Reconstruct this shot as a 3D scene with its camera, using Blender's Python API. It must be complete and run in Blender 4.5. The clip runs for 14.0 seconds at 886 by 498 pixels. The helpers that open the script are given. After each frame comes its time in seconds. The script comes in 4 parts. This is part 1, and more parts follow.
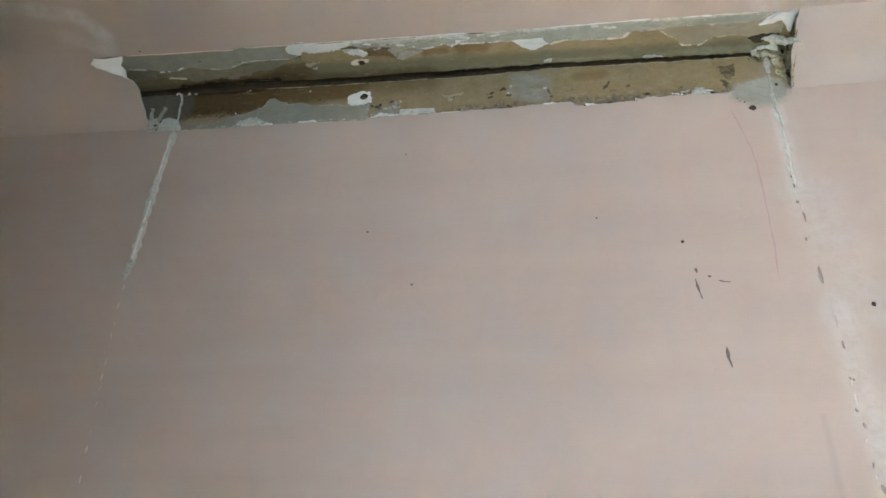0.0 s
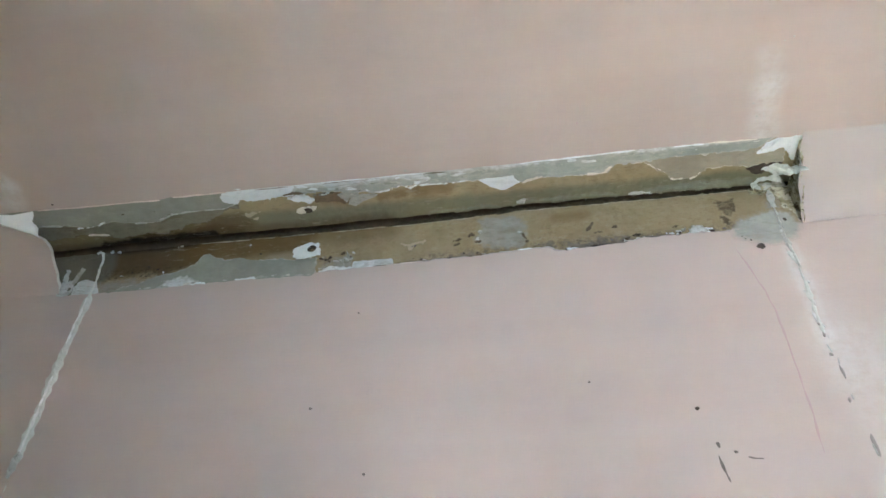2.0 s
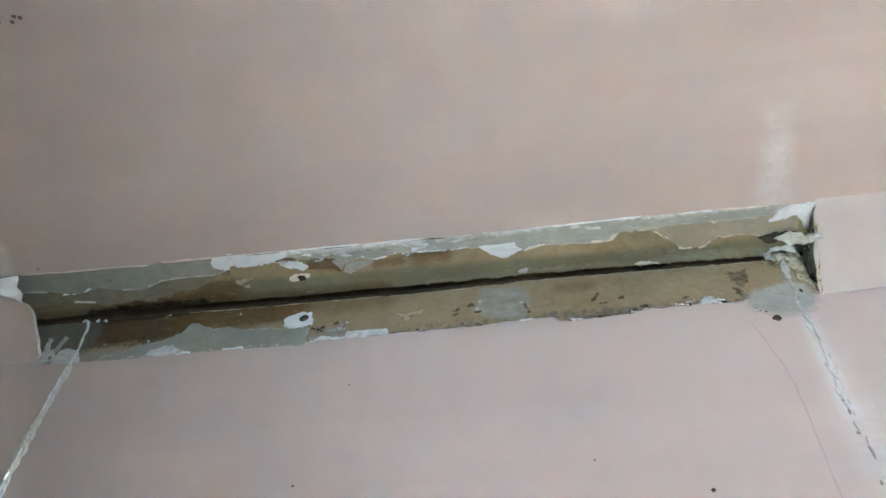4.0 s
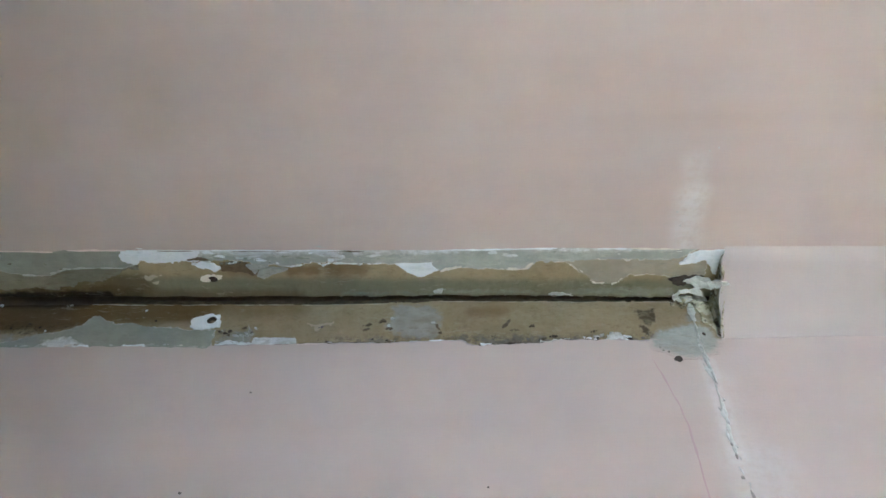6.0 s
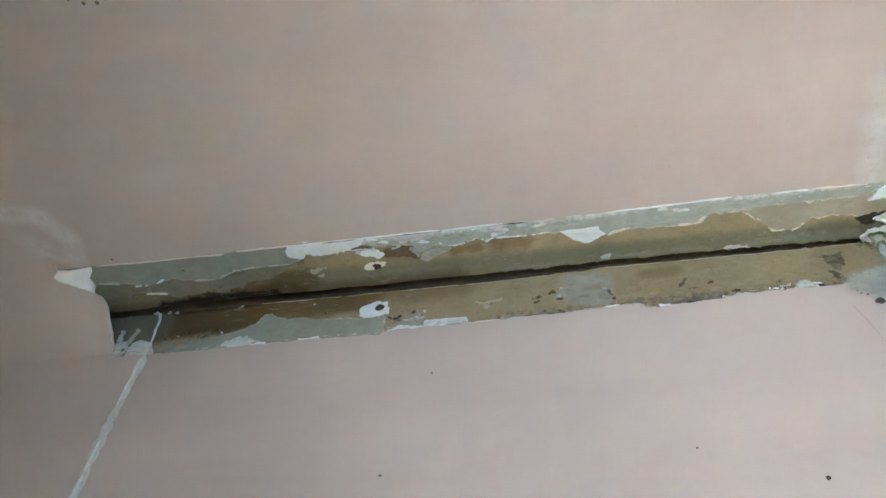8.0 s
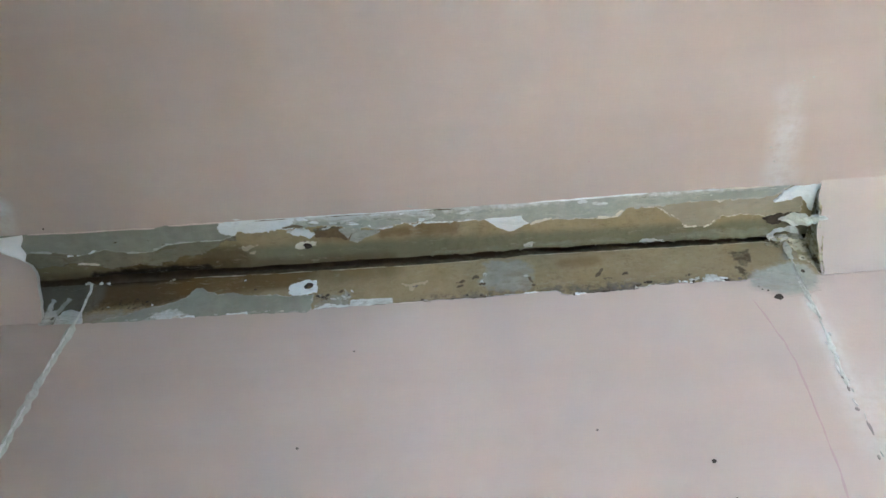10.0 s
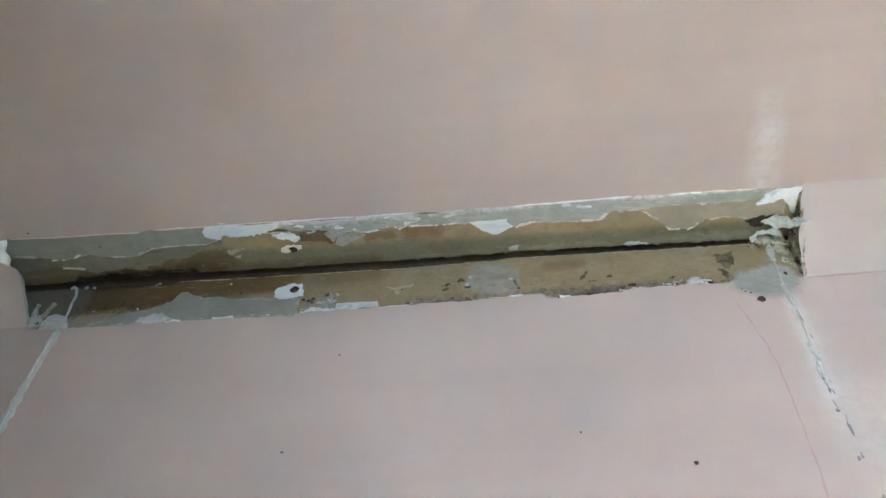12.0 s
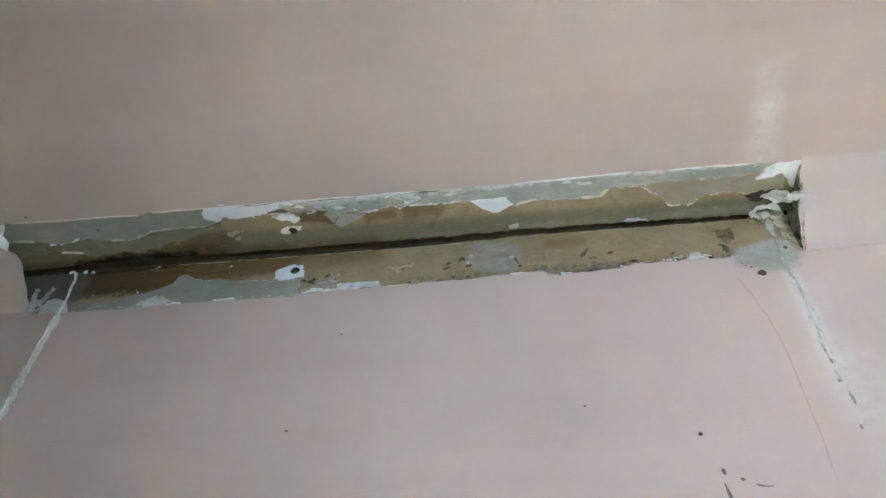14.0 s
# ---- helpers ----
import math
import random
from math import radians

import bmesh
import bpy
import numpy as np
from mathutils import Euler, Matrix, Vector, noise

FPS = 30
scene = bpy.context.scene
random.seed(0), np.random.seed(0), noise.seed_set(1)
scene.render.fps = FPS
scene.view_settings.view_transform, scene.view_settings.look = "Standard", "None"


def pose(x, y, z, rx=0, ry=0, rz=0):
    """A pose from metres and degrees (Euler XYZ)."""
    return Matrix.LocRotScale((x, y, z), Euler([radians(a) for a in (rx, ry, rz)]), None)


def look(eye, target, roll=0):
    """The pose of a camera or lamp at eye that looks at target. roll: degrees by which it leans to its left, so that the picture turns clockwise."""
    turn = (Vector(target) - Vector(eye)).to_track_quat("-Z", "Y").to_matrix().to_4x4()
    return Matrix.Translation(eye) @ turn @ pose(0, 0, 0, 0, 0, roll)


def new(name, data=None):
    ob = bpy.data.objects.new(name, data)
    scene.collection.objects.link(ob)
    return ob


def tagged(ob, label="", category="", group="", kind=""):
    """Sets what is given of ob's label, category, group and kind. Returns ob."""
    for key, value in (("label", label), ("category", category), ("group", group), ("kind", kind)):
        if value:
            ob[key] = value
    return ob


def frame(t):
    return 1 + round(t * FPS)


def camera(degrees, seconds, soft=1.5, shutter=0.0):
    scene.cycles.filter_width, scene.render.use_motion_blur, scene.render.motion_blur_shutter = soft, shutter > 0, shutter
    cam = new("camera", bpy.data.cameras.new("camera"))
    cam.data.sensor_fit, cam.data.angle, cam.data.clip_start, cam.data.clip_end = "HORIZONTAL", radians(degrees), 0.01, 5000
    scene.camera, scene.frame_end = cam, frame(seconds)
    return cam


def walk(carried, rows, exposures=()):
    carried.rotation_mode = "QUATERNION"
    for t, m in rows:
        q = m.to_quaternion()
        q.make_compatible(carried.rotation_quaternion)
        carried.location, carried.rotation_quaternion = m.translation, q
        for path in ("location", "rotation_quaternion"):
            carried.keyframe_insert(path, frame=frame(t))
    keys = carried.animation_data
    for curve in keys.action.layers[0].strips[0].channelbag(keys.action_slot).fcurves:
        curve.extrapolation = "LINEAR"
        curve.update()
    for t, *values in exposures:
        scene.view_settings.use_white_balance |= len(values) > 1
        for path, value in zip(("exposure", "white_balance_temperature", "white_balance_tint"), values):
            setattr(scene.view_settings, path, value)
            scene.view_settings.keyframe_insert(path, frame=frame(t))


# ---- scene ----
import itertools

cam = camera(58.3, 14.0, soft=1.6)
PATH = [
    (0, (0.649, -0.969, 1.549), (0.376, 0.766, 2.504), 2.5),
    (0.5, (0.646, -0.951, 1.596), (0.391, 0.723, 2.661), 2.0),
    (1, (0.669, -0.883, 1.627), (0.453, 0.716, 2.808), 0.9),
    (1.5, (0.679, -0.848, 1.641), (0.452, 0.693, 2.895), 0.7),
    (2, (0.658, -0.803, 1.651), (0.44, 0.703, 2.949), 0.3),
    (2.5, (0.662, -0.801, 1.646), (0.467, 0.649, 3.009), -0.6),
    (2.7, (0.667, -0.796, 1.651), (0.467, 0.653, 3.016), -0.6),
    (4.8, (0.669, -0.721, 1.655), (0.452, 0.553, 3.182), 4.0),
    (5, (0.675, -0.744, 1.67), (0.541, 0.57, 3.173), 2.5),
    (5.5, (0.709, -0.751, 1.662), (0.66, 0.588, 3.147), 1.3),
    (6, (0.691, -0.743, 1.663), (0.626, 0.581, 3.16), 2.0),
    (6.5, (0.646, -0.711, 1.652), (0.446, 0.607, 3.143), 4.5),
    (7, (0.605, -0.684, 1.639), (0.328, 0.63, 3.12), 5.0),
    (7.5, (0.583, -0.7, 1.645), (0.272, 0.615, 3.121), 4.5),
    (8, (0.598, -0.707, 1.649), (0.303, 0.586, 3.145), 3.8),
    (8.5, (0.629, -0.728, 1.655), (0.378, 0.582, 3.146), 4.3),
    (8.7, (0.646, -0.732, 1.649), (0.429, 0.586, 3.137), 3.7),
    (11, (0.64, -0.729, 1.633), (0.442, 0.639, 3.079), 2.4),
    (11.5, (0.638, -0.732, 1.634), (0.443, 0.622, 3.093), 2.0),
    (12, (0.654, -0.733, 1.634), (0.472, 0.62, 3.095), 2.0),
    (12.5, (0.653, -0.73, 1.631), (0.476, 0.623, 3.094), 1.8),
    (13, (0.656, -0.728, 1.629), (0.491, 0.622, 3.095), 1.2),
    (13.5, (0.656, -0.722, 1.624), (0.492, 0.63, 3.088), 1.0),
    (14, (0.642, -0.721, 1.622), (0.478, 0.648, 3.071), 0.7),
]
walk(cam, [(t, look(eye, aim, roll)) for t, eye, aim, roll in PATH],
     [(0.0, 4.08, 5950, 10), (0.5, 4.24, 5880, 10), (1.5, 4.32, 5700, 10.5), (2.5, 4.29, 5620, 10.5), (5.0, 4.25, 5390, 10.5), (6.0, 4.09, 5390, 10.5), (6.5, 4.24, 5500, 10),
      (7.0, 4.39, 5620, 9.5), (8.0, 4.38, 5520, 8.8), (8.5, 4.33, 5430, 9), (11.0, 4.24, 5510, 10.5), (14.0, 4.18, 5500, 11)])

# ---------------------------------------------------------------- light
world = bpy.data.worlds.new("world")
world.use_nodes = True
scene.world = world
sky = world.node_tree.nodes.new("ShaderNodeTexSky")
sky.sky_type = "NISHITA"
sky.sun_disc = False
sky.sun_elevation = radians(54.5)
sky.sun_rotation = radians(157)
background = world.node_tree.nodes["Background"]
background.inputs["Strength"].default_value = 0.1
world.node_tree.links.new(sky.outputs["Color"], background.inputs["Color"])

# the room: x along the stripped wall, y into it, z up; metres
H = 2.4
EAST, WEST, SOUTH = 2.2, -0.45, -2.6
# unseen corner, placed to block light from the west end
CORNER_X, CORNER_Y = 0.76, -1.24
WIN_X0, WIN_X1, WIN_Z0, WIN_Z1 = 1.00, 2.15, 0.40, 1.9

lamp = bpy.data.lights.new("window_daylight", "AREA")
lamp.shape = "RECTANGLE"
lamp.size, lamp.size_y = WIN_X1 - WIN_X0 - 0.1, WIN_Z1 - WIN_Z0 - 0.1
lamp.energy = 0.80
lamp.color = (0.44, 0.75, 1.0)
lamp_ob = new("window_daylight", lamp)
lamp_ob.matrix_world = look(((WIN_X0 + WIN_X1) / 2, SOUTH - 0.12, (WIN_Z0 + WIN_Z1) / 2),
                            ((WIN_X0 + WIN_X1) / 2, SOUTH + 1, (WIN_Z0 + WIN_Z1) / 2))

sun = bpy.data.lights.new("sun", "SUN")
sun.energy, sun.angle, sun.color = 5.0, radians(0.6), (1.0, 0.985, 0.96)
sun_ob = new("sun", sun)
sun_ob.matrix_world = look((2.4, -4.75, 4.4), (0.88, -1.70, 0.0))

# ---------------------------------------------------------------- node helpers
class Nodes:
    """A small wrapper that builds one material's node tree."""

    def __init__(self, name):
        self.mat = bpy.data.materials.new(name)
        self.mat.use_nodes = True
        self.tree = self.mat.node_tree
        self.bsdf = self.tree.nodes["Principled BSDF"]
        self.pos = self.tree.nodes.new("ShaderNodeNewGeometry").outputs["Position"]

    def put(self, socket, value):
        if isinstance(value, bpy.types.NodeSocket):
            self.tree.links.new(value, socket)
        elif isinstance(value, (tuple, list)) and socket.type == "RGBA":
            socket.default_value = (*value[:3], 1)
        else:
            socket.default_value = value

    def maths(self, op, a, b=0.0, clamp=False):
        n = self.tree.nodes.new("ShaderNodeMath")
        n.operation, n.use_clamp = op, clamp
        self.put(n.inputs[0], a)
        self.put(n.inputs[1], b)
        return n.outputs[0]

    def vec(self, op, a, b=(0, 0, 0)):
        n = self.tree.nodes.new("ShaderNodeVectorMath")
        n.operation = op
        self.put(n.inputs[0], a)
        if op == "SCALE":
            self.put(n.inputs["Scale"], b)
        else:
            self.put(n.inputs[1], b)
        return n.outputs["Value"] if op in ("DOT_PRODUCT", "LENGTH", "DISTANCE") else n.outputs["Vector"]

    def noise(self, scale, detail=4.0, rough=0.55, stretch=None, distort=0.0):
        n = self.tree.nodes.new("ShaderNodeTexNoise")
        n.inputs["Scale"].default_value = scale
        n.inputs["Detail"].default_value = detail
        n.inputs["Roughness"].default_value = rough
        n.inputs["Distortion"].default_value = distort
        p = self.pos if stretch is None else self.vec("MULTIPLY", self.pos, stretch)
        self.tree.links.new(p, n.inputs["Vector"])
        return n.outputs["Fac"]

    def ramp(self, value, lo, hi, a=0.0, b=1.0):
        n = self.tree.nodes.new("ShaderNodeMapRange")
        n.interpolation_type = "SMOOTHSTEP"
        for key, v in (("Value", value), ("From Min", lo), ("From Max", hi), ("To Min", a), ("To Max", b)):
            self.put(n.inputs[key], v)
        return n.outputs["Result"]

    def mix(self, fac, a, b):
        n = self.tree.nodes.new("ShaderNodeMix")
        n.data_type = "RGBA"
        self.put(n.inputs[0], fac)
        self.put(n.inputs[6], a)
        self.put(n.inputs[7], b)
        return n.outputs[2]

    def axis(self, i):
        n = self.tree.nodes.new("ShaderNodeSeparateXYZ")
        self.tree.links.new(self.pos, n.inputs[0])
        return n.outputs[i]

    def capsule(self, a, b, inner, outer, jitter=0.0, scale=40.0):
        """1 within inner of the line a-b, falling to 0 at outer, with a ragged border."""
        a, b = Vector(a), Vector(b)
        ba = b - a
        pa = self.vec("SUBTRACT", self.pos, tuple(a))
        h = self.maths("DIVIDE", self.vec("DOT_PRODUCT", pa, tuple(ba)), ba.dot(ba), clamp=True)
        d = self.vec("LENGTH", self.vec("SUBTRACT", pa, self.vec("SCALE", tuple(ba), h)))
        if jitter:
            d = self.maths("ADD", d, self.maths("MULTIPLY", self.maths("SUBTRACT", self.noise(scale, 5, 0.65), 0.5), jitter))
        return self.ramp(d, inner, outer, 1.0, 0.0)

    def attribute(self, name):
        n = self.tree.nodes.new("ShaderNodeAttribute")
        n.attribute_name = name
        return n.outputs["Fac"]

    def bump(self, height, strength, distance=0.001, normal=None):
        n = self.tree.nodes.new("ShaderNodeBump")
        n.inputs["Strength"].default_value = strength
        n.inputs["Distance"].default_value = distance
        self.put(n.inputs["Height"], height)
        if normal is not None:
            self.put(n.inputs["Normal"], normal)
        return n.outputs["Normal"]

    def done(self, color, rough=0.8, normal=None, specular=0.3):
        self.put(self.bsdf.inputs["Base Color"], color)
        self.put(self.bsdf.inputs["Roughness"], rough)
        self.put(self.bsdf.inputs["Specular IOR Level"], specular)
        if normal is not None:
            self.put(self.bsdf.inputs["Normal"], normal)
        return self.mat


def simple(name, color, other, scale=60.0, rough=0.8, bump=0.3, grain=400.0, specular=0.3, patches=14.0):
    """A surface of two tones mixed by fine and coarse noise, with a grain."""
    n = Nodes(name)
    fac = n.maths("ADD", n.maths("MULTIPLY", n.noise(scale, 6, 0.65), 0.6), n.maths("MULTIPLY", n.noise(patches, 3), 0.4))
    c = n.mix(n.ramp(fac, 0.32, 0.68), color, other)
    return n.done(c, rough, n.bump(n.noise(grain, 4, 0.6), bump, 0.0008), specular)


# ---------------------------------------------------------------- materials
def pink_paint(name, smears, stains, shade_tint=0.0):
    """Roller-laid pink emulsion. Last argument: how much grey stands in for dimmer light."""
    n = Nodes(name)
    broad = n.noise(2.6, 4, 0.6)
    fine = n.noise(55, 5, 0.6)
    c = n.mix(n.ramp(broad, 0.3, 0.7), (0.459, 0.406, 0.390), (0.490, 0.437, 0.421))
    c = n.mix(n.ramp(fine, 0.3, 0.75, 0.0, 0.35), c, (0.441, 0.388, 0.373))
    # faint bands of flickering light, put into the paint colour
    flicker_bands = n.noise(1.0, 5, 0.55, (0.7, 11.0, 11.0))
    c = n.mix(n.ramp(flicker_bands, 0.36, 0.64, 0.0, 0.6), c, (0.511, 0.456, 0.441))
    for (a, b, inner, outer, amount, tint) in stains:
        c = n.mix(n.maths("MULTIPLY", n.capsule(a, b, inner, outer, outer * 0.8, 18), amount), c, tint)
    for (a, b, inner, outer, amount) in smears:
        streak = n.ramp(n.noise(70, 6, 0.7), 0.32, 0.62, 0.25, 1.0)
        mask = n.maths("MULTIPLY", n.capsule(a, b, inner, outer, outer * 0.9, 35), streak)
        c = n.mix(n.maths("MULTIPLY", mask, amount), c, (0.62, 0.635, 0.655))
    if shade_tint:
        c = n.mix(n.ramp(n.noise(12, 5, 0.6), 0.25, 0.75, shade_tint * 0.75, shade_tint), c, (0.335, 0.352, 0.372))
    roller = n.bump(n.noise(260, 3, 0.5), 0.18, 0.0007)
    waves = n.bump(n.noise(9, 3, 0.5), 0.25, 0.004, roller)
    return n.done(c, n.ramp(n.noise(30, 4), 0.3, 0.7, 0.5, 0.66), waves, 0.35)


M_WALL = pink_paint(
    "pink_wall_paint",
    [((0.978, 0, H - 0.105), (0.981, 0, H - 0.235), 0.006, 0.015, 0.45),
     ((0.982, 0, H - 0.14), (0.985, 0, H - 0.30), 0.006, 0.034, 0.26),
     ((1.005, 0, H - 0.24), (1.03, 0, H - 0.42), 0.01, 0.065, 0.35),
     ((1.0, 0, H - 0.42), (1.03, 0, H - 0.72), 0.004, 0.035, 0.55)],
    [((0.96, 0, H - 0.56), (0.965, 0, H - 0.70), 0.001, 0.007, 0.22, (0.312, 0.281, 0.281))])
M_CEILING = pink_paint(
    "pink_ceiling_paint",
    [((0.955, -0.10, H), (0.950, -0.17, H), 0.006, 0.030, 0.6),
     ((0.950, -0.17, H), (0.945, -0.22, H), 0.004, 0.026, 0.38),
     ((-0.03, -0.105, H), (-0.024, -0.140, H), 0.006, 0.022, 0.55),
     ((-0.024, -0.140, H), (-0.045, -0.180, H), 0.005, 0.022, 0.7),
     ((-0.045, -0.180, H), (-0.105, -0.196, H), 0.005, 0.024, 0.6),
     ((-0.105, -0.196, H), (-0.19, -0.215, H), 0.005, 0.028, 0.45),
     ((-0.045, -0.108, H), (-0.085, -0.140, H), 0.004, 0.024, 0.4)],
    [((0.353, -0.329, H), (0.336, -0.27, H), 0.004, 0.05, 0.20, (0.390, 0.328, 0.234)),
     ((0.15, -0.28, H), (0.20, -0.26, H), 0.004, 0.06, 0.18, (0.390, 0.343, 0.234))])

# the east run's dimmer, bluer light is mixed into this pink as grey
M_SHADED_PINK = pink_paint("shaded_pink_coving_paint", [], [], 0.42)


def plaster_tone(n, ceiling):
    """Ochre backing plaster with old water stains and a greenish film, darkest by the joint towards the west end."""
    k = 1.22 if ceiling else 1.0
    c = n.mix(n.ramp(n.noise(22, 5, 0.6), 0.3, 0.7), (0.257 * k, 0.219 * k, 0.130 * k), (0.302 * k, 0.263 * k, 0.167 * k))
    c = n.mix(n.ramp(n.noise(140, 5, 0.7), 0.45, 0.75, 0.0, 0.45), c, (0.200 * k, 0.170 * k, 0.084 * k))
    if ceiling:
        c = n.mix(n.ramp(n.noise(16, 5, 0.65), 0.35, 0.65, 0.05, 0.5), c, (0.246, 0.224, 0.134))
        film = n.capsule((0.23, -0.020, H), (1.0, -0.014, H), 0.012, 0.030, 0.016, 30)
        c = n.mix(n.maths("MULTIPLY", film, 0.85), c, (0.152, 0.160, 0.112))
        stain = n.capsule((0.07, -0.004, H), (0.24, -0.006, H), 0.014, 0.024, 0.030, 34)
        stain = n.maths("MULTIPLY", stain, n.ramp(n.noise(60, 6, 0.75), 0.36, 0.56, 0.6, 1.0))
        c = n.mix(n.maths("MULTIPLY", stain, 0.94), c, (0.038, 0.026, 0.012))
        stain = n.capsule((-0.10, -0.004, H), (0.08, -0.004, H), 0.004, 0.016, 0.012, 40)
        c = n.mix(n.maths("MULTIPLY", stain, 0.9), c, (0.040, 0.029, 0.014))
        olive = n.capsule((-0.10, -0.020, H), (0.07, -0.018, H), 0.012, 0.024, 0.014, 40)
        c = n.mix(n.maths("MULTIPLY", olive, 0.8), c, (0.148, 0.132, 0.078))
        stain = n.capsule((0.20, -0.008, H), (0.46, -0.004, H), 0.004, 0.022, 0.016, 30)
        c = n.mix(n.maths("MULTIPLY", stain, 0.6), c, (0.084, 0.064, 0.030))
        damp = n.capsule((0.17, -0.026, H), (0.26, -0.030, H), 0.008, 0.028, 0.022, 38)
        c = n.mix(n.maths("MULTIPLY", damp, 0.75), c, (0.096, 0.074, 0.034))
        soot = n.capsule((0.05, -0.003, H), (0.21, -0.006, H), 0.007, 0.013, 0.016, 45)
        c = n.mix(n.maths("MULTIPLY", soot, 0.9), c, (0.012, 0.010, 0.006))
        for x, y, r in ((0.40, -0.055, 0.020), (0.53, -0.055, 0.022), (0.475, -0.052, 0.012)):
            blot = n.capsule((x - 0.012, y, H), (x + 0.02, y, H), 0.003, r, 0.02, 45)
            c = n.mix(n.maths("MULTIPLY", blot, 0.65), c, (0.160, 0.098, 0.040))
    else:
        for a, b, inner, outer, rough, amount, tint in (
                ((0.06, -0.020), (0.18, -0.018), 0.026, 0.042, 0.024, 0.95, (0.084, 0.060, 0.028)),
                ((0.19, -0.012), (0.33, -0.010), 0.018, 0.042, 0.024, 0.88, (0.116, 0.077, 0.027)),
                ((0.34, -0.004), (0.46, -0.002), 0.010, 0.036, 0.024, 0.60, (0.148, 0.102, 0.040)),
                ((0.30, -0.048), (0.33, -0.046), 0.004, 0.016, 0.012, 0.50, (0.344, 0.304, 0.232)),
                ((0.695, -0.018), (0.735, -0.016), 0.003, 0.014, 0.010, 0.55, (0.172, 0.104, 0.042)),
                ((0.05, -0.003), (0.18, -0.002), 0.003, 0.012, 0.010, 0.80, (0.024, 0.017, 0.009)),
                ((-0.25, -0.030), (0.020, -0.030), 0.040, 0.056, 0.012, 0.92, (0.120, 0.120, 0.098))):
            stain = n.capsule((a[0], 0, H + a[1]), (b[0], 0, H + b[1]), inner, outer, rough, 28)
            c = n.mix(n.maths("MULTIPLY", stain, amount), c, tint)
        dirt = n.maths("MULTIPLY", n.capsule((0.52, 0, H - 0.072), (0.95, 0, H - 0.066), 0.005, 0.020, 0.016, 60),
                       n.ramp(n.noise(120, 6, 0.75), 0.45, 0.58))
        c = n.mix(n.maths("MULTIPLY", dirt, 0.7), c, (0.096, 0.080, 0.072))
        specks = n.maths("MULTIPLY", n.capsule((0.05, 0, H - 0.048), (0.18, 0, H - 0.050), 0.005, 0.018, 0.01, 60),
                         n.ramp(n.noise(260, 5, 0.75), 0.52, 0.62))
        c = n.mix(n.maths("MULTIPLY", specks, 0.8), c, (0.040, 0.032, 0.020))
    spots = n.maths("MULTIPLY", n.ramp(n.noise(150, 7, 0.8, (0.6, 1.2, 1.2)), 0.53, 0.62), n.ramp(n.noise(13, 4), 0.38, 0.60, 0.15, 1.0))
    c = n.mix(n.maths("MULTIPLY", spots, 0.35), c, (0.104, 0.080, 0.044))
    pale = n.maths("MULTIPLY", n.ramp(n.noise(95, 7, 0.8, (0.45, 1.4, 1.4), 0.6), 0.55, 0.63), n.ramp(n.noise(8, 3), 0.42, 0.62, 0.2, 1.0))
    c = n.mix(n.maths("MULTIPLY", pale, 0.5), c, (0.344, 0.328, 0.256))
    return c


def bare_plaster(name, ceiling):
    n = Nodes(name)
    pits = n.bump(n.noise(320, 5, 0.65), 0.6, 0.0016)
    lumps = n.bump(n.noise(38, 4, 0.55), 0.35, 0.004, pits)
    return n.done(plaster_tone(n, ceiling), 0.85, lumps, 0.2)


M_BARE_WALL = bare_plaster("bare_wall_plaster", False)
M_BARE_CEILING = bare_plaster("bare_ceiling_plaster", True)


def worn(name, color, other, under, amount=0.5, scale=50.0, rough=0.65, rim=None, feather=0.0, cover=1.0, over=None):
    """Old paint or filler, scraped so that the layer below shows through in specks and streaks.
    rim: tone of its broken border. feather: how far in from its border it thins out, down to what it lies over."""
    n = Nodes(name)
    c = n.mix(n.ramp(n.noise(scale, 6, 0.65), 0.32, 0.68), color, other)
    c = n.mix(n.ramp(n.noise(9, 4, 0.6), 0.40, 0.62, 0.0, 0.5), c, tuple(0.82 * v for v in color))
    streak = n.noise(62, 7, 0.78, (0.5, 1.5, 1.5), 0.9)
    c = n.mix(n.ramp(streak, 0.545 - 0.05 * amount, 0.615, 0.0, amount), c, under)
    c = n.mix(n.ramp(n.noise(170, 6, 0.8, (0.45, 1.4, 1.4), 0.5), 0.57, 0.64, 0.0, amount * 0.75), c, tuple(0.55 * v for v in under))
    if rim:
        line = n.ramp(n.maths("ADD", n.attribute("edge"), n.maths("MULTIPLY", n.maths("SUBTRACT", n.noise(210, 4, 0.6), 0.5), 0.0030)), 0.0003, 0.0016, 1.0, 0.0)
        line = n.maths("MULTIPLY", line, n.ramp(n.noise(38, 4, 0.6), 0.42, 0.56, 0.0, 0.95))
        c = n.mix(line, c, rim)
    if feather:
        rag = n.maths("MULTIPLY", n.maths("SUBTRACT", n.noise(120, 6, 0.7), 0.5), feather * 1.5)
        solid = n.ramp(n.maths("ADD", n.attribute("edge"), rag), 0.0002, feather, 0.0, cover)
        below = over if isinstance(over, tuple) else plaster_tone(n, over == "ceiling")
        if over == "wall edge":
            below = n.mix(n.ramp(n.axis(2), H - 0.068, H - 0.064), (0.470, 0.418, 0.403), below)
        c = n.mix(solid, below, c)
    grain = n.bump(n.noise(300, 4, 0.6), 0.3, 0.0008)
    return n.done(c, rough, n.bump(streak, 0.8, 0.0025, grain), 0.3)


